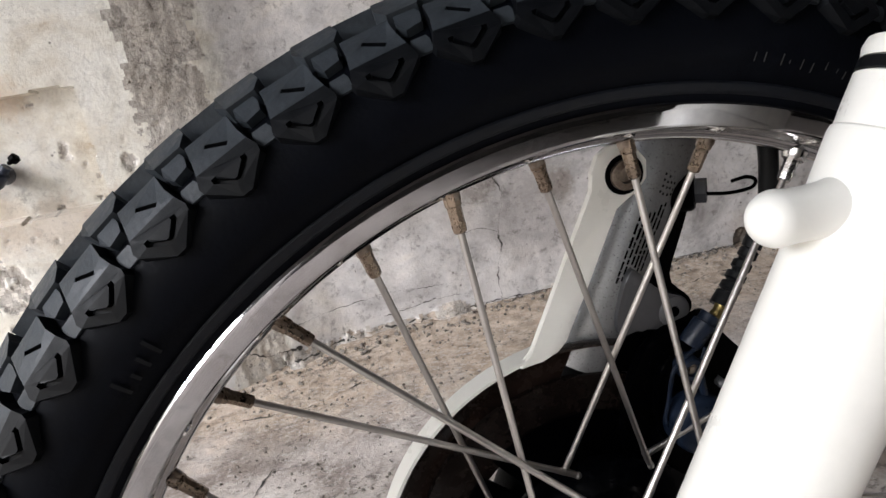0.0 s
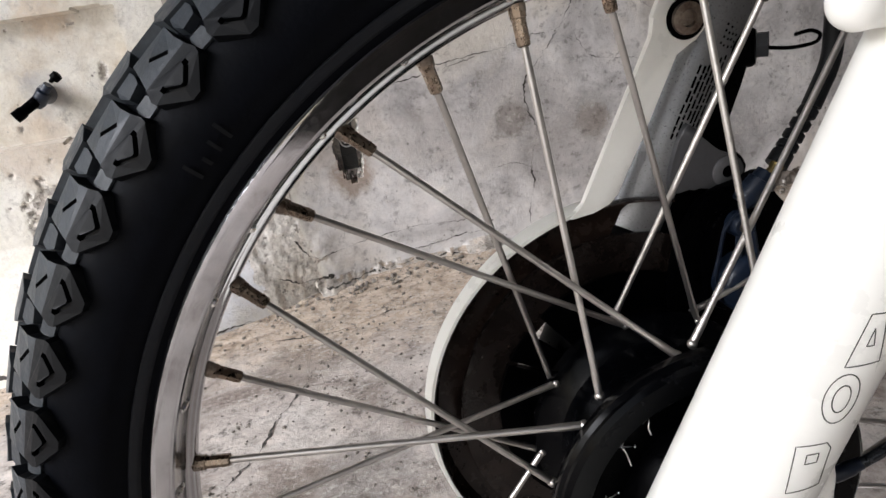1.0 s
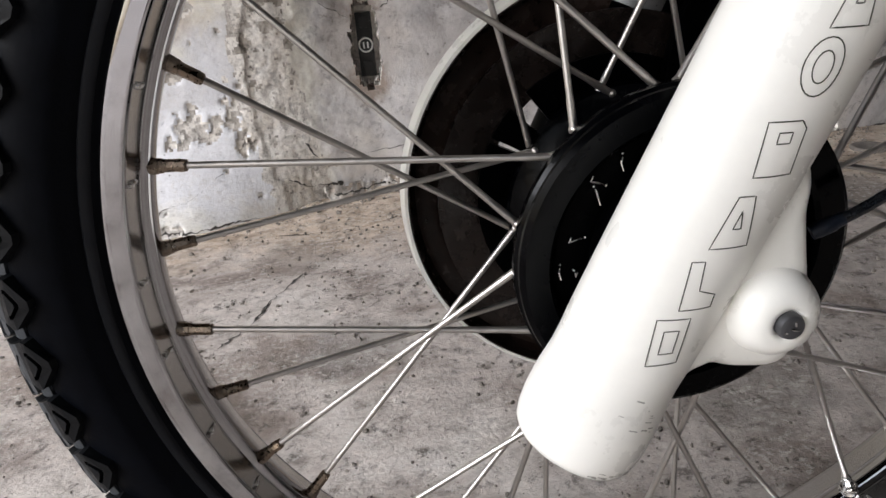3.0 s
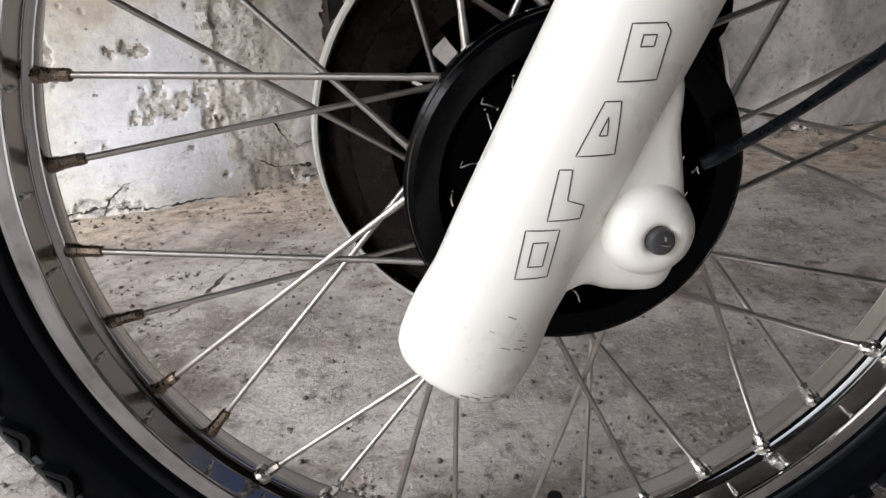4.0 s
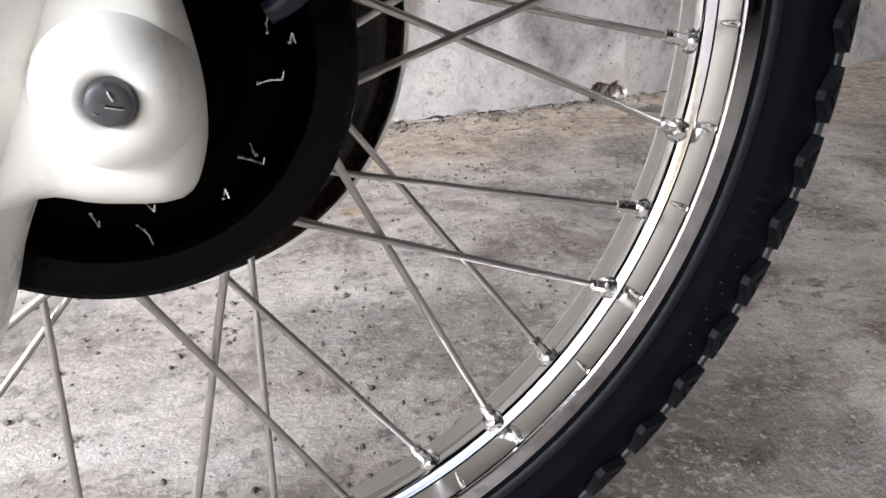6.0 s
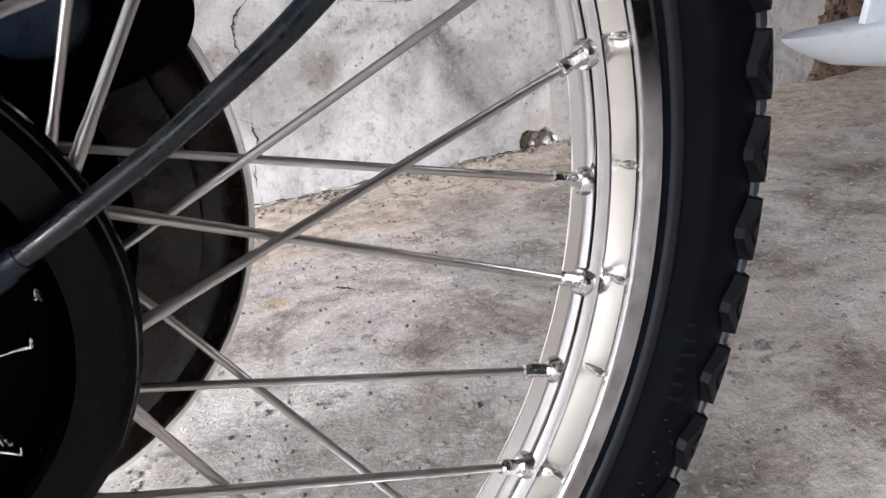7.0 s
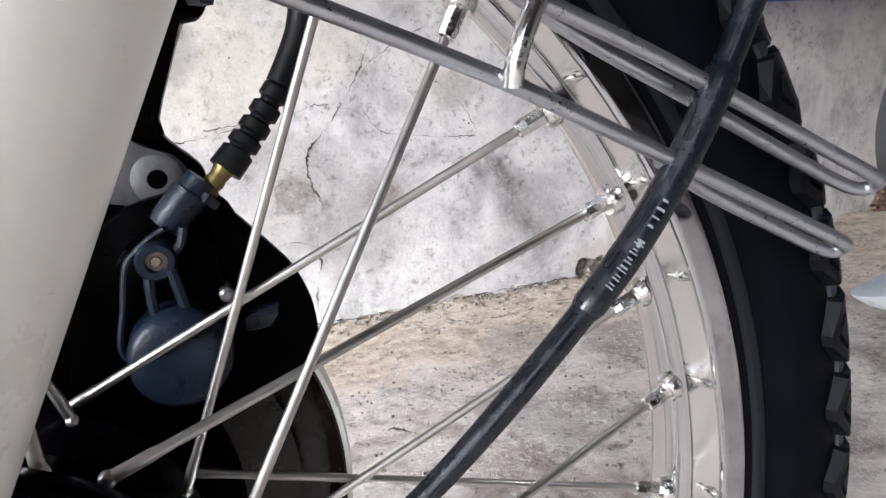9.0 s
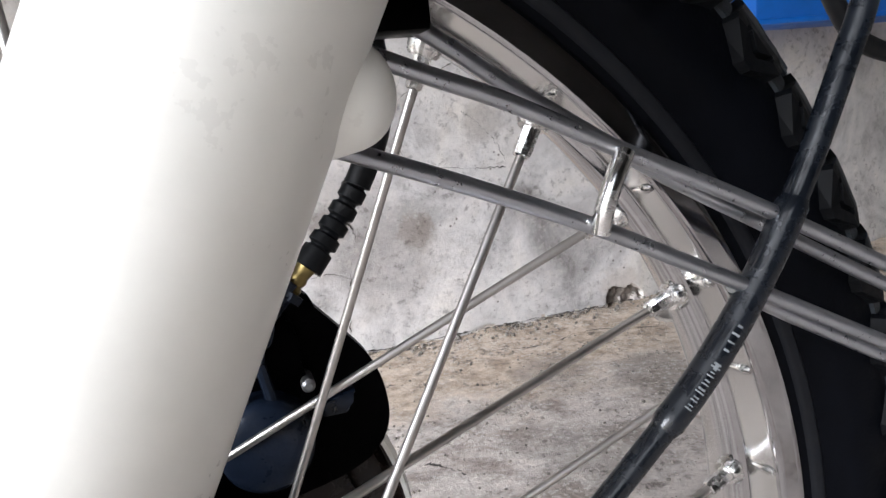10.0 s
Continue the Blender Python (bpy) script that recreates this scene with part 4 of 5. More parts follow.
def near_leg():
    foot = leg_point(0.2735, -0.082)
    prof = [(0.0, 0.012), (0.0004, 0.0222), (0.002, 0.0262), (0.005, 0.0284), (0.010, 0.0296), (0.018, 0.0303), (0.028, 0.0302), (0.036, 0.0295), (0.044, 0.0287), (0.052, 0.0286), (0.064, 0.0290), (0.09, 0.0292), (0.330, 0.0292), (0.349, 0.0296), (0.3555, 0.0298), (0.3580, 0.0294), (0.3588, 0.0286), (0.366, 0.0288), (0.3780, 0.0288), (0.3788, 0.0275)]
    leg = part("fork_slider", lathe(foot, RAKE, prof, 64), WHITE, bike, "white enamelled fork slider", 35)
    part("dust_seal", lathe(foot, RAKE, [(0.3786, 0.0225), (0.3790, 0.0289), (0.3832, 0.0289), (0.3838, 0.022)], 48), HOSE, leg, "black rubber dust seal")
    part("seal_collar", lathe(foot, RAKE, [(0.3836, 0.020), (0.3839, 0.0286), (0.3875, 0.0294), (0.3910, 0.0288), (0.3930, 0.0245), (0.3934, 0.0186)], 48), WHITE, leg, "white collar")
    part("stanchion", lathe(foot, RAKE, [(0.385, 0.0185), (0.62, 0.0185)], 48), STEEL, leg, "steel fork tube")
    lug = leg_point(0.5765, -0.081)
    prof = [(0.0, 0.0150), (0.022, 0.0122), (0.032, 0.0104), (0.040, 0.0099), (0.047, 0.0101)] + [(0.0505 + 0.0103 * math.sin(radians(a)), 0.0003 + 0.0102 * math.cos(radians(a))) for a in range(0, 90, 8)]
    part("lug", lathe(lug, (-1, -0.05, 0.06), prof, 32), WHITE, leg, "rounded white mounting lug")
    lug = leg_point(0.540, -0.081)
    prof = [(0.0, 0.0125), (0.028, 0.0122)] + [(0.032 + 0.011 * math.sin(radians(a)), 0.001 + 0.0108 * math.cos(radians(a))) for a in range(0, 89, 11)]
    part("lug", lathe(lug, (1, -0.02, 0.1), prof, 32), WHITE, leg, "rounded white mounting lug")
    outline = curve_outline([(-0.03, 0.400), (0.006, 0.424), (0.0245, 0.408), (0.0255, 0.388), (0.028, 0.370), (0.0302, 0.355), (0.0312, 0.338), (0.0285, 0.321), (0.0205, 0.3095), (0.000, 0.3110), (-0.016, 0.3145), (-0.045, 0.305), (-0.05, 0.34)], 4)
    bm, rows = bmesh.new(), []
    for y, k in ((-0.079, 0.97), (-0.082, 1.0), (-0.088, 0.99), (-0.0925, 0.96), (-0.0965, 0.91), (-0.0995, 0.85), (-0.1010, 0.77), (-0.1015, 0.6)):
        rows.append([bm.verts.new((0.002 + (x - 0.002) * k, y, 0.352 + (z - 0.352) * k)) for x, z in outline])
    n = len(outline)
    for a, b in zip(rows, rows[1:]):
        for q in range(n):
            bm.faces.new((a[q], a[(q + 1) % n], b[(q + 1) % n], b[q]))
    bm.faces.new(rows[0])
    bm.faces.new(rows[-1])
    part("axle_clamp", bm, WHITE, leg, "white cast axle clamp", 60)
    boss = Vector((0.0108, -0.0925, 0.3425))
    part("axle_boss", lathe(boss, (0, -1, 0), [(0, 0.0205), (0.006, 0.0200), (0.011, 0.0188), (0.0155, 0.0172), (0.0190, 0.0145), (0.0212, 0.0115), (0.0218, 0.0085), (0.0216, 0.0064), (0.0200, 0.0058)], 48), WHITE, leg, "white axle boss", 80)
    bolt = part("axle_bolt", lathe(boss, (0, -1, 0), [(0.015, 0.0056), (0.0228, 0.0056), (0.0243, 0.0050), (0.0250, 0.0036), (0.0244, 0.0008)], 32), LUG, leg, "dark steel axle bolt")
    for (ax, az), (bx, bz), thick in (((-0.0008, -0.0002), (0.0030, -0.0012), 0.0005), ((0.0004, 0.0030), (0.0010, 0.0008), 0.0004), ((-0.0036, -0.0014), (-0.0022, -0.0020), 0.0003)):
        part("worn_slot", add_tube(bmesh.new(), [boss + Vector((ax, -0.0248, az)), boss + Vector(((ax + bx) / 2, -0.0250, (az + bz) / 2)), boss + Vector((bx, -0.0246, bz))], thick, 6), SHINY, bolt, "worn bright slot")
    rng = random.Random(31)
    for k in range(26):
        up, beta = (rng.uniform(0.0045, 0.009), rng.uniform(-0.1, 0.7)) if k < 15 else (rng.uniform(0.03, 0.05), rng.uniform(-0.15, 0.5))
        bm, length, thick = bmesh.new(), rng.uniform(0.03, 0.16), rng.uniform(0.00012, 0.00035)
        rad = 0.0003 + (0.0284 + (up - 0.005) * 0.24 if k < 15 else 0.0302 - max(0.0, up - 0.028) * 0.094)
        rows = []
        for e in range(5):
            b = beta + length * e / 4
            rows.append([bm.verts.new(foot + RAKE * (up + w + 0.00008 * math.sin(e * 2 + k)) + ACROSS * (rad * math.sin(b)) + Vector((0, -rad * math.cos(b), 0))) for w in (-thick, thick)])
        for a, b in zip(rows, rows[1:]):
            bm.faces.new((a[0], a[1], b[1], b[0]))
        part("scuff", bm, GRIME, leg, "faint grey scuff", 0)
    return leg, foot


leg, foot = near_leg()


def print_on_leg(s, off, wide, corners):
    """A thin outlined mark on the slider's outer face, upright on the leaning tube: corner pairs in -1..1, wrapped round it."""
    n, rad, bm = len(corners), 0.0294, bmesh.new()
    pts = []
    for i in range(n):
        (a0, b0), (a1, b1) = corners[i], corners[(i + 1) % n]
        pts += [(a0 + (a1 - a0) * k / 6, b0 + (b1 - b0) * k / 6) for k in range(6)]
    m = len(pts)

    def on(a, b):
        beta = (off + a * 0.0063 * wide - b * 0.0024) / rad
        return foot + RAKE * (s + a * 0.003 * wide + b * 0.0098) + ACROSS * (rad * math.sin(beta)) + Vector((0, -rad * math.cos(beta), 0))

    mid = [on(*p) for p in pts]
    rows = []
    for i, p in enumerate(mid):
        d = (mid[(i + 1) % m] - mid[i - 1]).normalized()
        side = d.cross(Vector((0, -1, 0))).normalized() * 0.00027
        rows.append((bm.verts.new(p - side), bm.verts.new(p + side)))
    for i in range(m):
        a, b = rows[i], rows[(i + 1) % m]
        bm.faces.new((a[0], a[1], b[1], b[0]))
    part("printed_outline", bm, INK, leg, "thin dark outlined print", 0)


# a row of plain outlined shapes down the slider
PEAK, PEAK_HOLE = [(-1, -1), (-0.25, 1), (0.55, 1), (1, -1)], [(-0.12, -0.25), (0.12, 0.45), (0.3, -0.25)]
RING = [(math.cos(radians(a)), math.sin(radians(a))) for a in range(0, 360, 15)]
SLAB, SLAB_HOLE = [(-1, -1), (-1, 1), (0.6, 1), (0.95, 0.7), (0.95, 0.1), (1, -1)], [(-0.35, 0.2), (-0.35, 0.6), (0.3, 0.6), (0.3, 0.2)]
WEDGE = [(-1, -1), (-1, 1), (-0.25, 1), (-0.1, -0.2), (1, -0.45), (1, -1)]
BLOCK = [(-1, -1), (-1, 1), (1, 1), (1, -1)]
for up, off, wide, shapes in ((0.2118, -0.003, 1.0, (PEAK, PEAK_HOLE)), (0.1872, -0.002, 1.0, (RING, [(0.5 * a, 0.55 * b) for a, b in RING])), (0.1572, 0.0, 1.08, (SLAB, SLAB_HOLE)),
                              (0.1272, -0.001, 1.1, (PEAK, PEAK_HOLE)), (0.1002, -0.0003, 0.95, (WEDGE,)), (0.0737, -0.0012, 0.95, (BLOCK, [(-0.4, -0.5), (-0.4, 0.5), (0.5, 0.5), (0.5, -0.5)]))):
    for shape in shapes:
        print_on_leg(up, off, wide, shape)


def far_leg():
    base = leg_point(0.330, 0.088, -0.001)
    far = part("fork_slider", lathe(base, RAKE, [(0, 0.018), (0.004, 0.0222), (0.02, 0.0236), (0.126, 0.0238), (0.30, 0.0238), (0.304, 0.0225), (0.42, 0.0225)], 48), SILVER, bike, "silver grey painted fork slider")
    # added black sleeve darkens the silver leg where it sinks into the cover
    part("darkening_sleeve", lathe(base, RAKE, [(0, 0.0186), (0.004, 0.0227), (0.02, 0.0241), (0.133, 0.0243), (0.1345, 0.0236)], 48), BLACK, far, "black sleeve added to darken the leg's lower end inside the cover")
    rng = random.Random(13)
    for column in range(6):
        u = 0.192 + 0.0022 * column
        while u < 0.232 + 0.0022 * column:
            bm, size = bmesh.new(), rng.uniform(0.002, 0.008)
            beta = -0.30 + 0.105 * column + rng.uniform(-0.008, 0.008)
            rows = [[base + RAKE * v + ACROSS * (0.0240 * math.sin(b)) + Vector((0, -0.0240 * math.cos(b), 0)) for b in (beta, beta + rng.uniform(0.045, 0.065))] for v in (u, u + size)]
            bm.faces.new([bm.verts.new(p) for p in (*rows[0], *reversed(rows[1]))])
            part("printed_bar", bm, BLACK, far, "worn dark printed bar", 0)
            u += size + rng.uniform(0.0006, 0.0016)
    for k in range(14):
        bm, u, beta = bmesh.new(), 0.249 + 0.0035 * (k // 4) + rng.uniform(0, 0.001), -0.05 + 0.11 * (k % 4) + rng.uniform(-0.02, 0.02)
        rows = [[base + RAKE * v + ACROSS * (0.0240 * math.sin(b)) + Vector((0, -0.0240 * math.cos(b), 0)) for b in (beta, beta + 0.05)] for v in (u, u + 0.0014)]
        bm.faces.new([bm.verts.new(p) for p in (*rows[0], *reversed(rows[1]))])
        part("printed_dot", bm, BLACK, far, "worn dark printed dot", 0)
    part("mounting_lug", lathe((0.084, 0.075, 0.548), (0.8, -0.6, 0), [(-0.01, 0.012), (0.010, 0.011), (0.012, 0.0095)], 24), BLACK, far, "black mounting lug")
    part("lug_bolt", lathe((0.094, 0.0675, 0.549), (0.8, -0.6, 0), [(0, 0.0075), (0.006, 0.0075), (0.0062, 0.004), (0.004, 0.003)], 6), IRON, far, "dark hexagonal bolt")
    part("hook_wire", tube([(0.098, 0.064, 0.547), (0.112, 0.062, 0.545), (0.125, 0.06, 0.546), (0.128, 0.06, 0.550), (0.122, 0.06, 0.553), (0.113, 0.061, 0.552)], 0.0011, 8, 5), BLACK, far, "thin black wire hook")
    web = curve_outline([(0.070, 0.545), (0.075, 0.556), (0.090, 0.548), (0.0865, 0.533), (0.0745, 0.502), (0.0770, 0.4935), (0.0885, 0.4795), (0.080, 0.462), (0.060, 0.440), (0.030, 0.428), (0.012, 0.432), (0.026, 0.455), (0.044, 0.490)], 4)
    part("caliper_bracket", plate(web, 0.068, 0.080, 0.001), BLACK, far, "black caliper bracket")
    outline = curve_outline([(0.046, 0.512), (0.056, 0.503), (0.066, 0.4940), (0.0785, 0.4875), (0.0822, 0.4790), (0.0770, 0.4705), (0.068, 0.4695), (0.050, 0.4735), (0.036, 0.473), (0.036, 0.488)], 5)
    part("caliper_lug", plate(outline, 0.060, 0.0685, 0.0012), LUG, far, "grey cast lug")
    part("bolt_eye", lathe((0.0710, 0.0610, 0.4802), (0, -1, 0), [(-0.001, 0.0098), (0.0016, 0.0096), (0.0022, 0.0088), (0.0022, 0.0037), (-0.002, 0.0034)], 28), CAST, far, "bare bolt eye")
    part("eye_hole", lathe((0.0710, 0.0598, 0.4802), (0, -1, 0), [(0, 0.0036), (0.0006, 0.0034)], 20), BLACK, far, "dark hole")


far_leg()


def caliper():
    shield = [(0.035, 0.440), (0.052, 0.468), (0.078, 0.476), (0.089, 0.4785), (0.094, 0.468), (0.107, 0.452), (0.116, 0.440), (0.121, 0.427), (0.1222, 0.413), (0.1195, 0.403), (0.112, 0.394), (0.09, 0.386), (0.05, 0.382), (0.03, 0.40)]
    body = part("brake_caliper", plate(curve_outline(shield, 4), 0.052, 0.060, 0.001), BLACK, bike, "blue black brake caliper with ribs", 40)
    yoke = [(0.0525, 0.452), (0.060, 0.460), (0.074, 0.466), (0.086, 0.462), (0.088, 0.445), (0.090, 0.425), (0.084, 0.402), (0.066, 0.396), (0.052, 0.404), (0.049, 0.425)]
    part("yoke", plate(curve_outline(yoke, 4), 0.045, 0.053, 0.002), BLACK, body, "dark recessed yoke", 40)

    def rib(points, y, radius):
        part("rib", add_tube(bmesh.new(), smooth_line([(x, y, z) for x, z in points], 5), radius, 8), NAVY, body)

    rib([(0.0715, 0.4645), (0.0655, 0.4610), (0.0605, 0.4570), (0.0565, 0.4520), (0.0530, 0.4360), (0.0502, 0.4240), (0.0522, 0.4175)], 0.039, 0.0013)
    rib([(0.0640, 0.4480), (0.0636, 0.4410), (0.0640, 0.4330)], 0.036, 0.0021)
    rib([(0.0718, 0.4500), (0.0730, 0.4430), (0.0745, 0.4330)], 0.036, 0.0023)
    rib([(0.0730, 0.4560), (0.0760, 0.4580), (0.0780, 0.4640)], 0.038, 0.0018)
    part("cylinder", lathe((0.0700, 0.05, 0.4178), (0, -1, 0), [(0, 0.0188), (0.015, 0.0186), (0.0195, 0.0178), (0.0215, 0.0155), (0.0220, 0.008), (0.0216, 0.001)], 40), NAVY, body, "round piston housing")
    part("pin_boss", lathe((0.0672, 0.05, 0.4535), (0, -1, 0), [(0, 0.0076), (0.014, 0.0072), (0.0155, 0.0062), (0.0155, 0.0040), (0.013, 0.0036)], 24), NAVY, body, "pin boss")
    part("pin", lathe((0.0672, 0.037, 0.4535), (0, -1, 0), [(0, 0.0036), (0.0002, 0.0020), (0.0010, 0.0016)], 12), OLD, body, "worn pin end")
    part("inlet", lathe((0.0715, 0.046, 0.4640), (0.68, 0.0, 0.70), [(0, 0.0062), (0.003, 0.0070), (0.016, 0.0070), (0.0165, 0.0058), (0.022, 0.0056)], 24), NAVY, body, "hose inlet boss")
    part("screw", lathe((0.0890, 0.044, 0.4362), (0, -1, 0), [(-0.01, 0.0028), (0.004, 0.0028), (0.005, 0.0016)], 12), SILVER, body, "small grey screw")
    tab = part("tab", plate([(0.0935, 0.4240), (0.1000, 0.4268), (0.1085, 0.4280), (0.1055, 0.4235), (0.1040, 0.4185), (0.0935, 0.4185)], 0.046, 0.0535, 0.0012), NAVY, body, "cast tab")


caliper()


def hose():
    lower = smooth_line([(0.0955, 0.050, 0.4815), (0.103, 0.052, 0.4895), (0.112, 0.054, 0.500), (0.1215, 0.055, 0.5125)], 14)
    upper = [(0.1205, 0.055, 0.511), (0.1265, 0.056, 0.5215), (0.1312, 0.056, 0.532), (0.1335, 0.056, 0.546), (0.1325, 0.056, 0.575), (0.124, 0.057, 0.62), (0.118, 0.06, 0.70)]
    line = part("brake_hose", tube(upper, 0.0056, 16, 8), HOSE, bike, "black rubber brake hose")
    radii = []
    for i in range(len(lower)):
        s = i / (len(lower) - 1)
        radii.append(0.0066 - 0.0012 * s - (0.0017 if (i % 7) in (5, 6) and i > 9 else 0.0))
    part("bellows", add_tube(bmesh.new(), lower, 0.008, 18, radii), HOSE, line, "ribbed rubber sleeve")
    way = Vector((0.68, 0.1, 0.72))
    part("fitting", lathe((0.0870, 0.0470, 0.4735), way, [(0, 0.0036), (0.002, 0.0042), (0.004, 0.0032), (0.006, 0.0040), (0.008, 0.0034), (0.012, 0.0042)], 16), GILT, line, "yellow brass fitting")
    part("lock_nut", lathe((0.0852, 0.0468, 0.4716), way, [(0, 0.0066), (0.0034, 0.0066)], 6), NAVY, line, "dark nut")


hose()


def speedometer_cable():
    way = [(0.0560, -0.062, 0.3580), (0.0690, -0.065, 0.3650), (0.0800, -0.066, 0.3712), (0.1000, -0.066, 0.3825), (0.1250, -0.066, 0.3985), (0.1400, -0.066, 0.4095), (0.1580, -0.066, 0.4245), (0.1765, -0.066, 0.4410), (0.1920, -0.066, 0.4560), (0.2080, -0.066, 0.4760), (0.2200, -0.066, 0.4950), (0.2300, -0.066, 0.5140), (0.2420, -0.066, 0.5410), (0.2500, -0.066, 0.5610), (0.2650, -0.062, 0.6100), (0.27, -0.05, 0.70)]
    line = smooth_line(way, 8)
    cable = part("speedometer_cable", add_tube(bmesh.new(), line, 0.0040, 18, [0.0027 + 0.0011 * min(1.0, max(0.0, (p.x - 0.095) / 0.065)) for p in line]), CABLE, bike, "grey black sheathed speedometer cable")
    sleeve = [p for p in line if 0.178 < p.x < 0.226]
    part("sleeve", add_tube(bmesh.new(), sleeve, 0.0058, 18, [0.0039] + [0.0047] * (len(sleeve) - 2) + [0.0039]), CABLE, cable, "thicker printed sleeve")
    part("ferrule", lathe(Vector(way[0]), Vector(way[1]) - Vector(way[0]), [(-0.004, 0.0034), (0.0, 0.0038), (0.006, 0.0038), (0.007, 0.0033), (0.011, 0.0031)], 18), NAVY, cable, "worn grey ferrule")
    # worn print along the sleeve: plain bars, a group of six and a group of four
    rng = random.Random(4)
    start = min(line, key=lambda p: abs(p.x - 0.184))
    marks = line[line.index(start):]
    along = [0.0]
    for a, b in zip(marks, marks[1:]):
        along.append(along[-1] + (b - a).length)

    def mark(u, long, tall):
        i = max(k for k in range(len(marks) - 1) if along[k] <= u)
        d = (marks[i + 1] - marks[i]).normalized()
        c = marks[i].lerp(marks[i + 1], (u - along[i]) / (along[i + 1] - along[i]))
        out = Vector((-0.35, -0.9, 0.1)).normalized()
        out = (out - d * out.dot(d)).normalized()
        side = d.cross(out)
        bm, rows = bmesh.new(), []
        for k in range(5):
            b = (k / 2 - 1) * tall / 0.0049
            q = c + (out * math.cos(b) + side * math.sin(b)) * 0.0049
            rows.append([bm.verts.new(q + d * e) for e in (-long, long)])
        for a, b in zip(rows, rows[1:]):
            bm.faces.new((a[0], a[1], b[1], b[0]))
        part("printed_bar", bm, PRINT, cable, "worn white printed bar", 0)

    for k in range(6):
        mark(0.0010 + 0.0028 * k, 0.00022, 0.0014 * rng.uniform(0.8, 1.1))
        mark(0.0021 + 0.0028 * k, 0.00026 * rng.uniform(0.7, 1.3), 0.0012 * rng.uniform(0.5, 1.1))
    for k in range(4):
        mark(0.0208 + 0.0026 * k, 0.0003 * rng.uniform(0.7, 1.3), 0.0012 * rng.uniform(0.6, 1.1))
    mark(0.0150, 0.0008, 0.0006)


speedometer_cable()


def cable_guide():
    low = [(0.088, -0.070, 0.5350), (0.097, -0.068, 0.5318), (0.129, -0.066, 0.5188), (0.161, -0.066, 0.5045), (0.186, -0.066, 0.4918), (0.211, -0.066, 0.4790), (0.245, -0.066, 0.4612), (0.268, -0.066, 0.4490), (0.273, -0.063, 0.4455), (0.269, -0.060, 0.4448), (0.248, -0.059, 0.4560), (0.222, -0.061, 0.4702), (0.205, -0.0640, 0.4808)]
    guide = part("cable_guide", tube(low, 0.0023, 12, 8), WIRE, bike, "bent galvanised wire cable guide")
    high = [(0.100, -0.066, 0.5545), (0.120, -0.066, 0.5462), (0.139, -0.066, 0.5385), (0.169, -0.066, 0.5238), (0.198, -0.066, 0.5102), (0.222, -0.065, 0.4985), (0.260, -0.064, 0.4790), (0.284, -0.063, 0.4668), (0.289, -0.060, 0.4632), (0.284, -0.056, 0.4622), (0.262, -0.055, 0.4735), (0.222, -0.055, 0.4958), (0.190, -0.053, 0.5140), (0.158, -0.052, 0.5345), (0.142, -0.052, 0.5448), (0.130, -0.052, 0.5535), (0.116, -0.053, 0.5625), (0.106, -0.054, 0.569)]
    part("upper_wire", tube(high, 0.0023, 12, 8), WIRE, guide)
    part("clamp", box((0.106, -0.060, 0.5570), (0.124, -0.046, 0.5720), 0.002), BLACK, guide, "small black clamp")
    part("link", tube([(0.1605, -0.069, 0.5035), (0.1612, -0.070, 0.5092), (0.1645, -0.070, 0.5170), (0.1690, -0.0685, 0.5235)], 0.0026, 12, 6), SHINY, guide, "short welded link")


cable_guide()


def engine():
    rows, bm = [], bmesh.new()
    cx, cy, cz, ax, ay = 0.638, 0.085, 0.357, 0.182, 0.030
    for s, dz in ((0.2, 0.004), (0.75, 0.004), (0.96, 0.002), (1.0, 0.0), (0.985, -0.003), (0.92, -0.010), (0.76, -0.021), (0.5, -0.029), (0.25, -0.031)):
        rows.append([bm.verts.new((cx + ax * s * math.cos(a), cy + ay * s * math.sin(a), cz + dz)) for a in (k * math.tau / 48 for k in range(48))])
    for a, b in zip(rows, rows[1:]):
        for k in range(48):
            bm.faces.new((a[k], a[(k + 1) % 48], b[(k + 1) % 48], b[k]))
    bm.faces.new(rows[0])
    bm.faces.new(rows[-1])
    guard = part("engine_guard", bm, PEARL, bike, "pale grey rounded engine guard plate", 50)
    part("guard_strut", plate([(0.505, 0.358), (0.520, 0.42), (0.538, 0.43), (0.545, 0.358)], 0.07, 0.075, 0.001), PEARL, guard, "pale grey folded strut")
    part("loom", tube([(0.345, 0.06, 0.62), (0.362, 0.06, 0.585), (0.385, 0.06, 0.553), (0.42, 0.06, 0.54)], 0.005, 12, 6), HOSE, bike, "black loom")
    part("crankcase", lathe((0.640, 0.02, 0.443), (0, 1, 0), [(0, 0.045), (0.006, 0.068), (0.02, 0.082), (0.14, 0.082), (0.15, 0.07), (0.155, 0.03)], 48), IRON, bike, "dark grey rounded crankcase")


engine()

# ---------------------------------------------------------------- things on the wall and floor


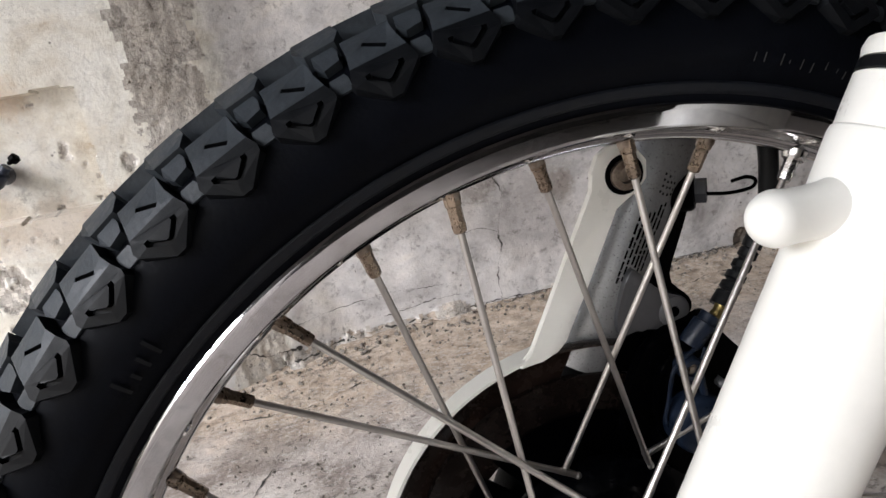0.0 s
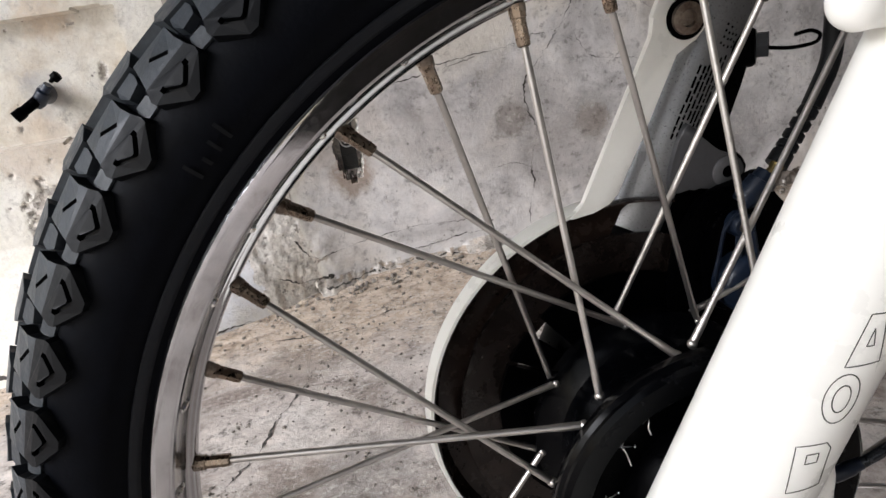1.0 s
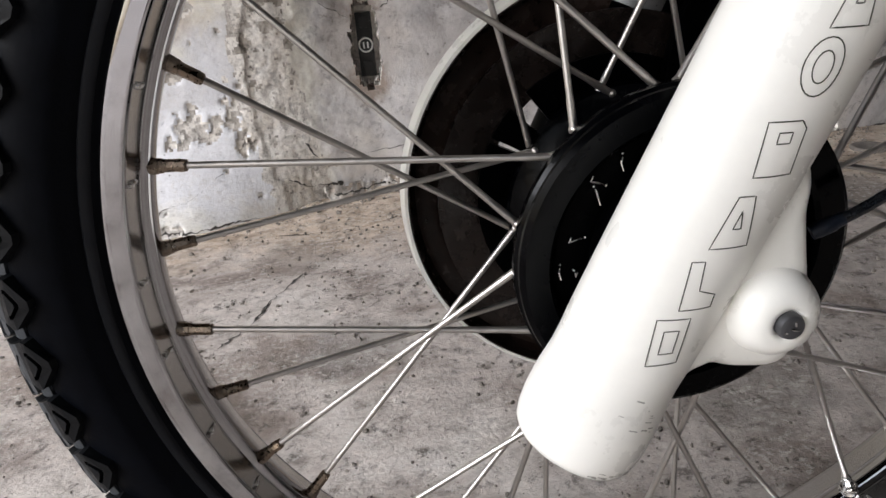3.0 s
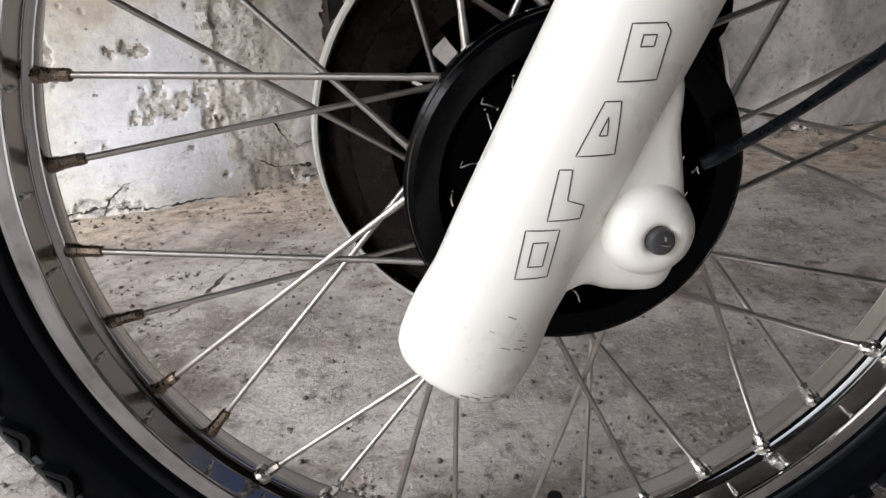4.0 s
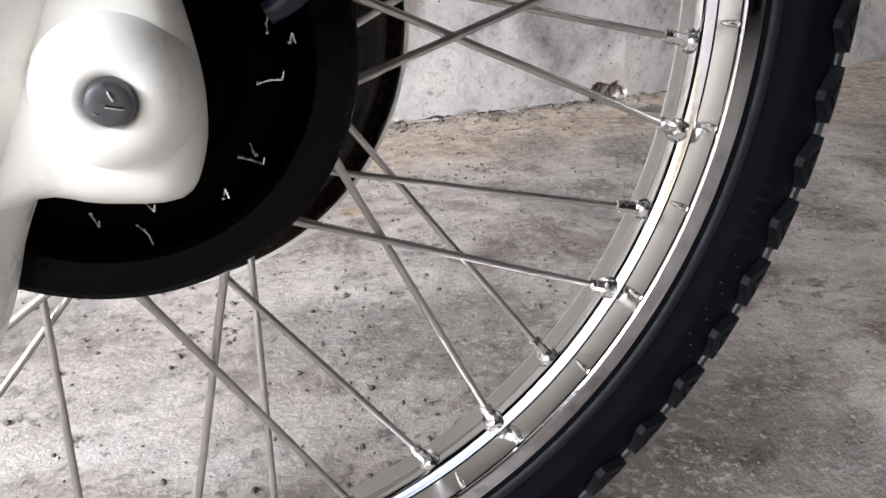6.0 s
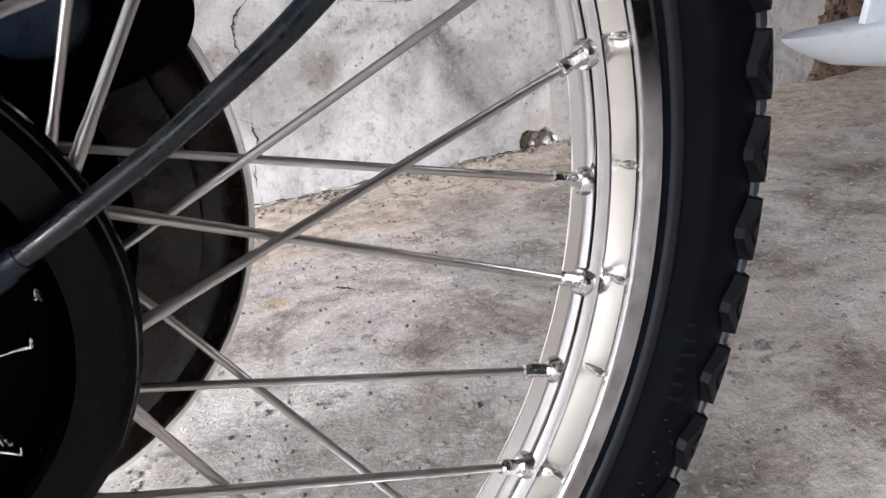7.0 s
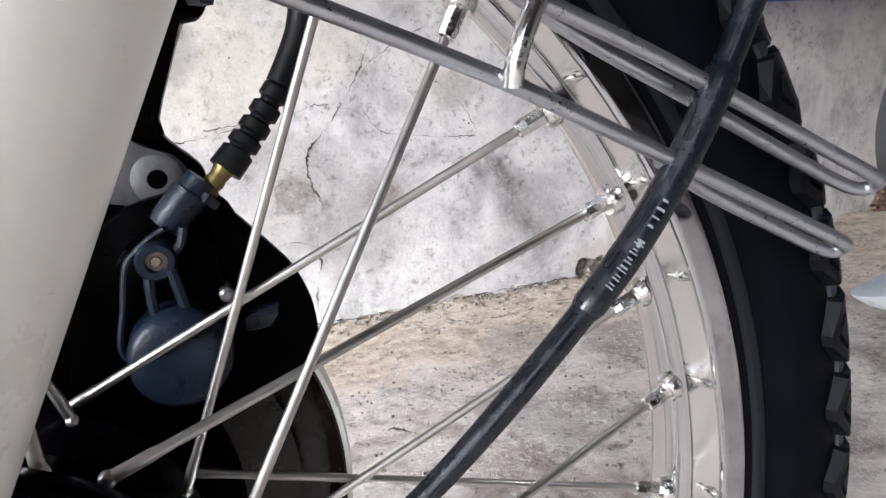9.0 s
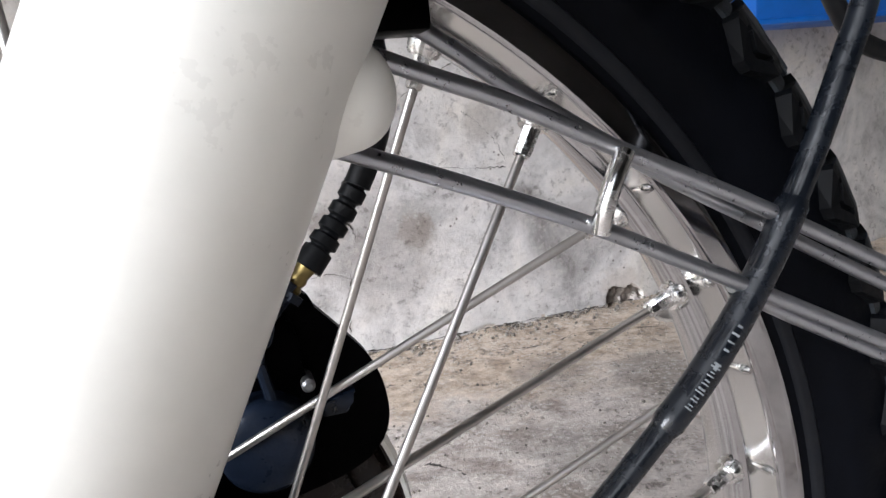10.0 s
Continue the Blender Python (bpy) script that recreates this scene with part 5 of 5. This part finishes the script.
def wall_tap():
    tap = new("wall_tap")
    tap.location = (-0.700, 1.21, 0.530)
    tagged(tap, "dark old metal tap stub on the cream wall", "tap")

    def local(name, bm, mat, label=""):
        bmesh.ops.translate(bm, verts=bm.verts, vec=-Vector(tap.location))
        return part(name, bm, mat, tap, label)

    local("flange", lathe((-0.700, 1.212, 0.530), (0, -1, 0), [(0, 0.020), (0.004, 0.020), (0.006, 0.012), (0.02, 0.011)], 20), CAST, "grey flange")
    local("body", lathe((-0.700, 1.180, 0.527), (0.55, -0.1, 0.55), [(-0.022, 0.010), (-0.012, 0.014), (0.012, 0.014), (0.016, 0.010), (0.030, 0.009)], 20), NAVY, "dark valve body")
    local("spout", lathe((-0.708, 1.175, 0.522), (-0.8, -0.25, -0.45), [(0, 0.011), (0.03, 0.010), (0.034, 0.012), (0.052, 0.012), (0.052, 0.008), (0.04, 0.008)], 18), BLACK, "black spout")
    local("handle", lathe((-0.672, 1.172, 0.553), (0.7, -0.1, 0.4), [(0, 0.004), (0.008, 0.005), (0.010, 0.010), (0.020, 0.010), (0.022, 0.007)], 12), BLACK, "black knob")


wall_tap()


def wall_socket():
    sock = new("wall_socket")
    sock.location = (-0.1325, 1.27, 0.326)
    tagged(sock, "bare round socket in a broken hole in the plaster", "socket")

    def local(name, bm, mat, label=""):
        bmesh.ops.translate(bm, verts=bm.verts, vec=-Vector(sock.location))
        return part(name, bm, mat, sock, label)

    local("frame", box((-0.150, 1.262, 0.258), (-0.115, 1.278, 0.396), 0.002), BOX, "dark mounting frame")
    for z in (0.279, 0.375):
        local("strap", box((-0.143, 1.259, z - 0.012), (-0.122, 1.263, z + 0.012), 0.001), BOX, "dark metal strap")
    local("face", lathe((-0.1325, 1.263, 0.327), (0, -1, 0), [(0, 0.0165), (0.008, 0.0165), (0.011, 0.0156), (0.011, 0.0136), (0.008, 0.0132)], 28), PALE, "pale round face")
    local("insert", lathe((-0.1325, 1.263, 0.327), (0, -1, 0), [(0, 0.0128), (0.0092, 0.0128)], 24), BOX)
    for dx in (-0.0045, 0.0045):
        local("contact", box((-0.1325 + dx - 0.0016, 1.2522, 0.320), (-0.1325 + dx + 0.0016, 1.2550, 0.334), 0.0004), PALE)


wall_socket()


def bricks():
    rng = random.Random(9)
    for i, (x, z, w, h) in enumerate(((2.05, 0.02, 0.05, 0.035), (2.10, 0.025, 0.045, 0.045), (2.07, 0.06, 0.04, 0.035), (2.08, 0.10, 0.03, 0.035), (2.16, 0.018, 0.035, 0.025), (2.22, 0.03, 0.06, 0.045), (2.21, 0.085, 0.05, 0.04), (2.30, 0.035, 0.07, 0.05), (2.29, 0.095, 0.06, 0.045), (2.39, 0.05, 0.07, 0.05), (2.10, 0.145, 0.05, 0.04), (2.18, 0.15, 0.08, 0.05), (2.08, 0.185, 0.04, 0.035), (2.11, 0.23, 0.05, 0.045), (2.21, 0.21, 0.08, 0.05), (2.10, 0.285, 0.04, 0.05), (2.12, 0.34, 0.05, 0.05))):
        bm = box((x - w / 2, wall_depth(x, z) - 0.022, z - h / 2), (x + w / 2, wall_depth(x, z) + 0.04, z + h / 2), 0.006)
        bmesh.ops.subdivide_edges(bm, edges=bm.edges, cuts=2, use_grid_fill=True)
        for v in bm.verts:
            v.co += Vector((rng.uniform(-1, 1), rng.uniform(-1, 1), rng.uniform(-1, 1))) * 0.009
        part("brick", bm, BRICK, wall, "broken red brick laid bare")


bricks()


def rubble():
    rng = random.Random(21)
    seed_bm = bmesh.new()
    bmesh.ops.create_icosphere(seed_bm, subdivisions=1, radius=1.0)
    shape = [v.co.copy() for v in seed_bm.verts], [[v.index for v in f.verts] for f in seed_bm.faces]
    seed_bm.free()
    verts, faces = [], []

    def crumb(x, y, r, thick, sink):
        m = Matrix.LocRotScale((x, y, floor_height(x, y) + r * sink), Euler((rng.uniform(-0.4, 0.4), rng.uniform(-0.4, 0.4), rng.random() * 6)), (r, r * rng.uniform(0.5, 1), r * thick))
        first = len(verts)
        verts.extend(m @ (p * rng.uniform(0.75, 1.15)) for p in shape[0])
        faces.extend([first + k for k in f] for f in shape[1])

    for _ in range(900):
        x = rng.choice((rng.uniform(-0.3, 1.1), rng.uniform(-0.9, 1.1)))
        crumb(x, wall_depth(x, 0.0) - abs(rng.gauss(0, 0.035)) - 0.002, 0.0012 + 0.006 * rng.random() ** 3, rng.uniform(0.5, 0.9), 0.4)
    for _ in range(3600):
        crumb(rng.uniform(-0.9, 1.8), rng.uniform(-0.05, 1.18), 0.0008 + 0.0036 * rng.random() ** 3, 0.75, 0.35)
    for _ in range(170):
        cx, cy, spread = rng.uniform(-0.7, 1.7), rng.uniform(0.05, 1.15), rng.uniform(0.01, 0.05)
        for _ in range(rng.randint(5, 26)):
            crumb(rng.gauss(cx, spread), min(1.17, rng.gauss(cy, spread)), 0.001 + 0.0034 * rng.random() ** 2, 0.5, 0.2)
    me = bpy.data.meshes.new("rubble")
    me.from_pydata(verts, [], faces)
    bm = bmesh.new()
    bm.from_mesh(me)
    bpy.data.meshes.remove(me)
    ob = finish("rubble", bm, RUBBLE, None, "crumbs of mortar and grit along the wall's foot", 0, "stuff")
    tagged(ob, category="rubble")


rubble()


def blue_cabinet():
    ob = new("wall_cabinet")
    ob.location = (1.62, 1.12, 0.66)
    tagged(ob, "bright blue plastic cabinet fixed to the wall", "cabinet")
    part("body", box((-0.36, 0.0, 0.0), (0.40, 0.24, 0.34), 0.006), BLUE, ob)
    part("lower_rim", box((-0.365, -0.006, -0.010), (0.405, 0.2, 0.003), 0.002), BLUE, ob, "pale blue lower rim")


blue_cabinet()
place_blocks()
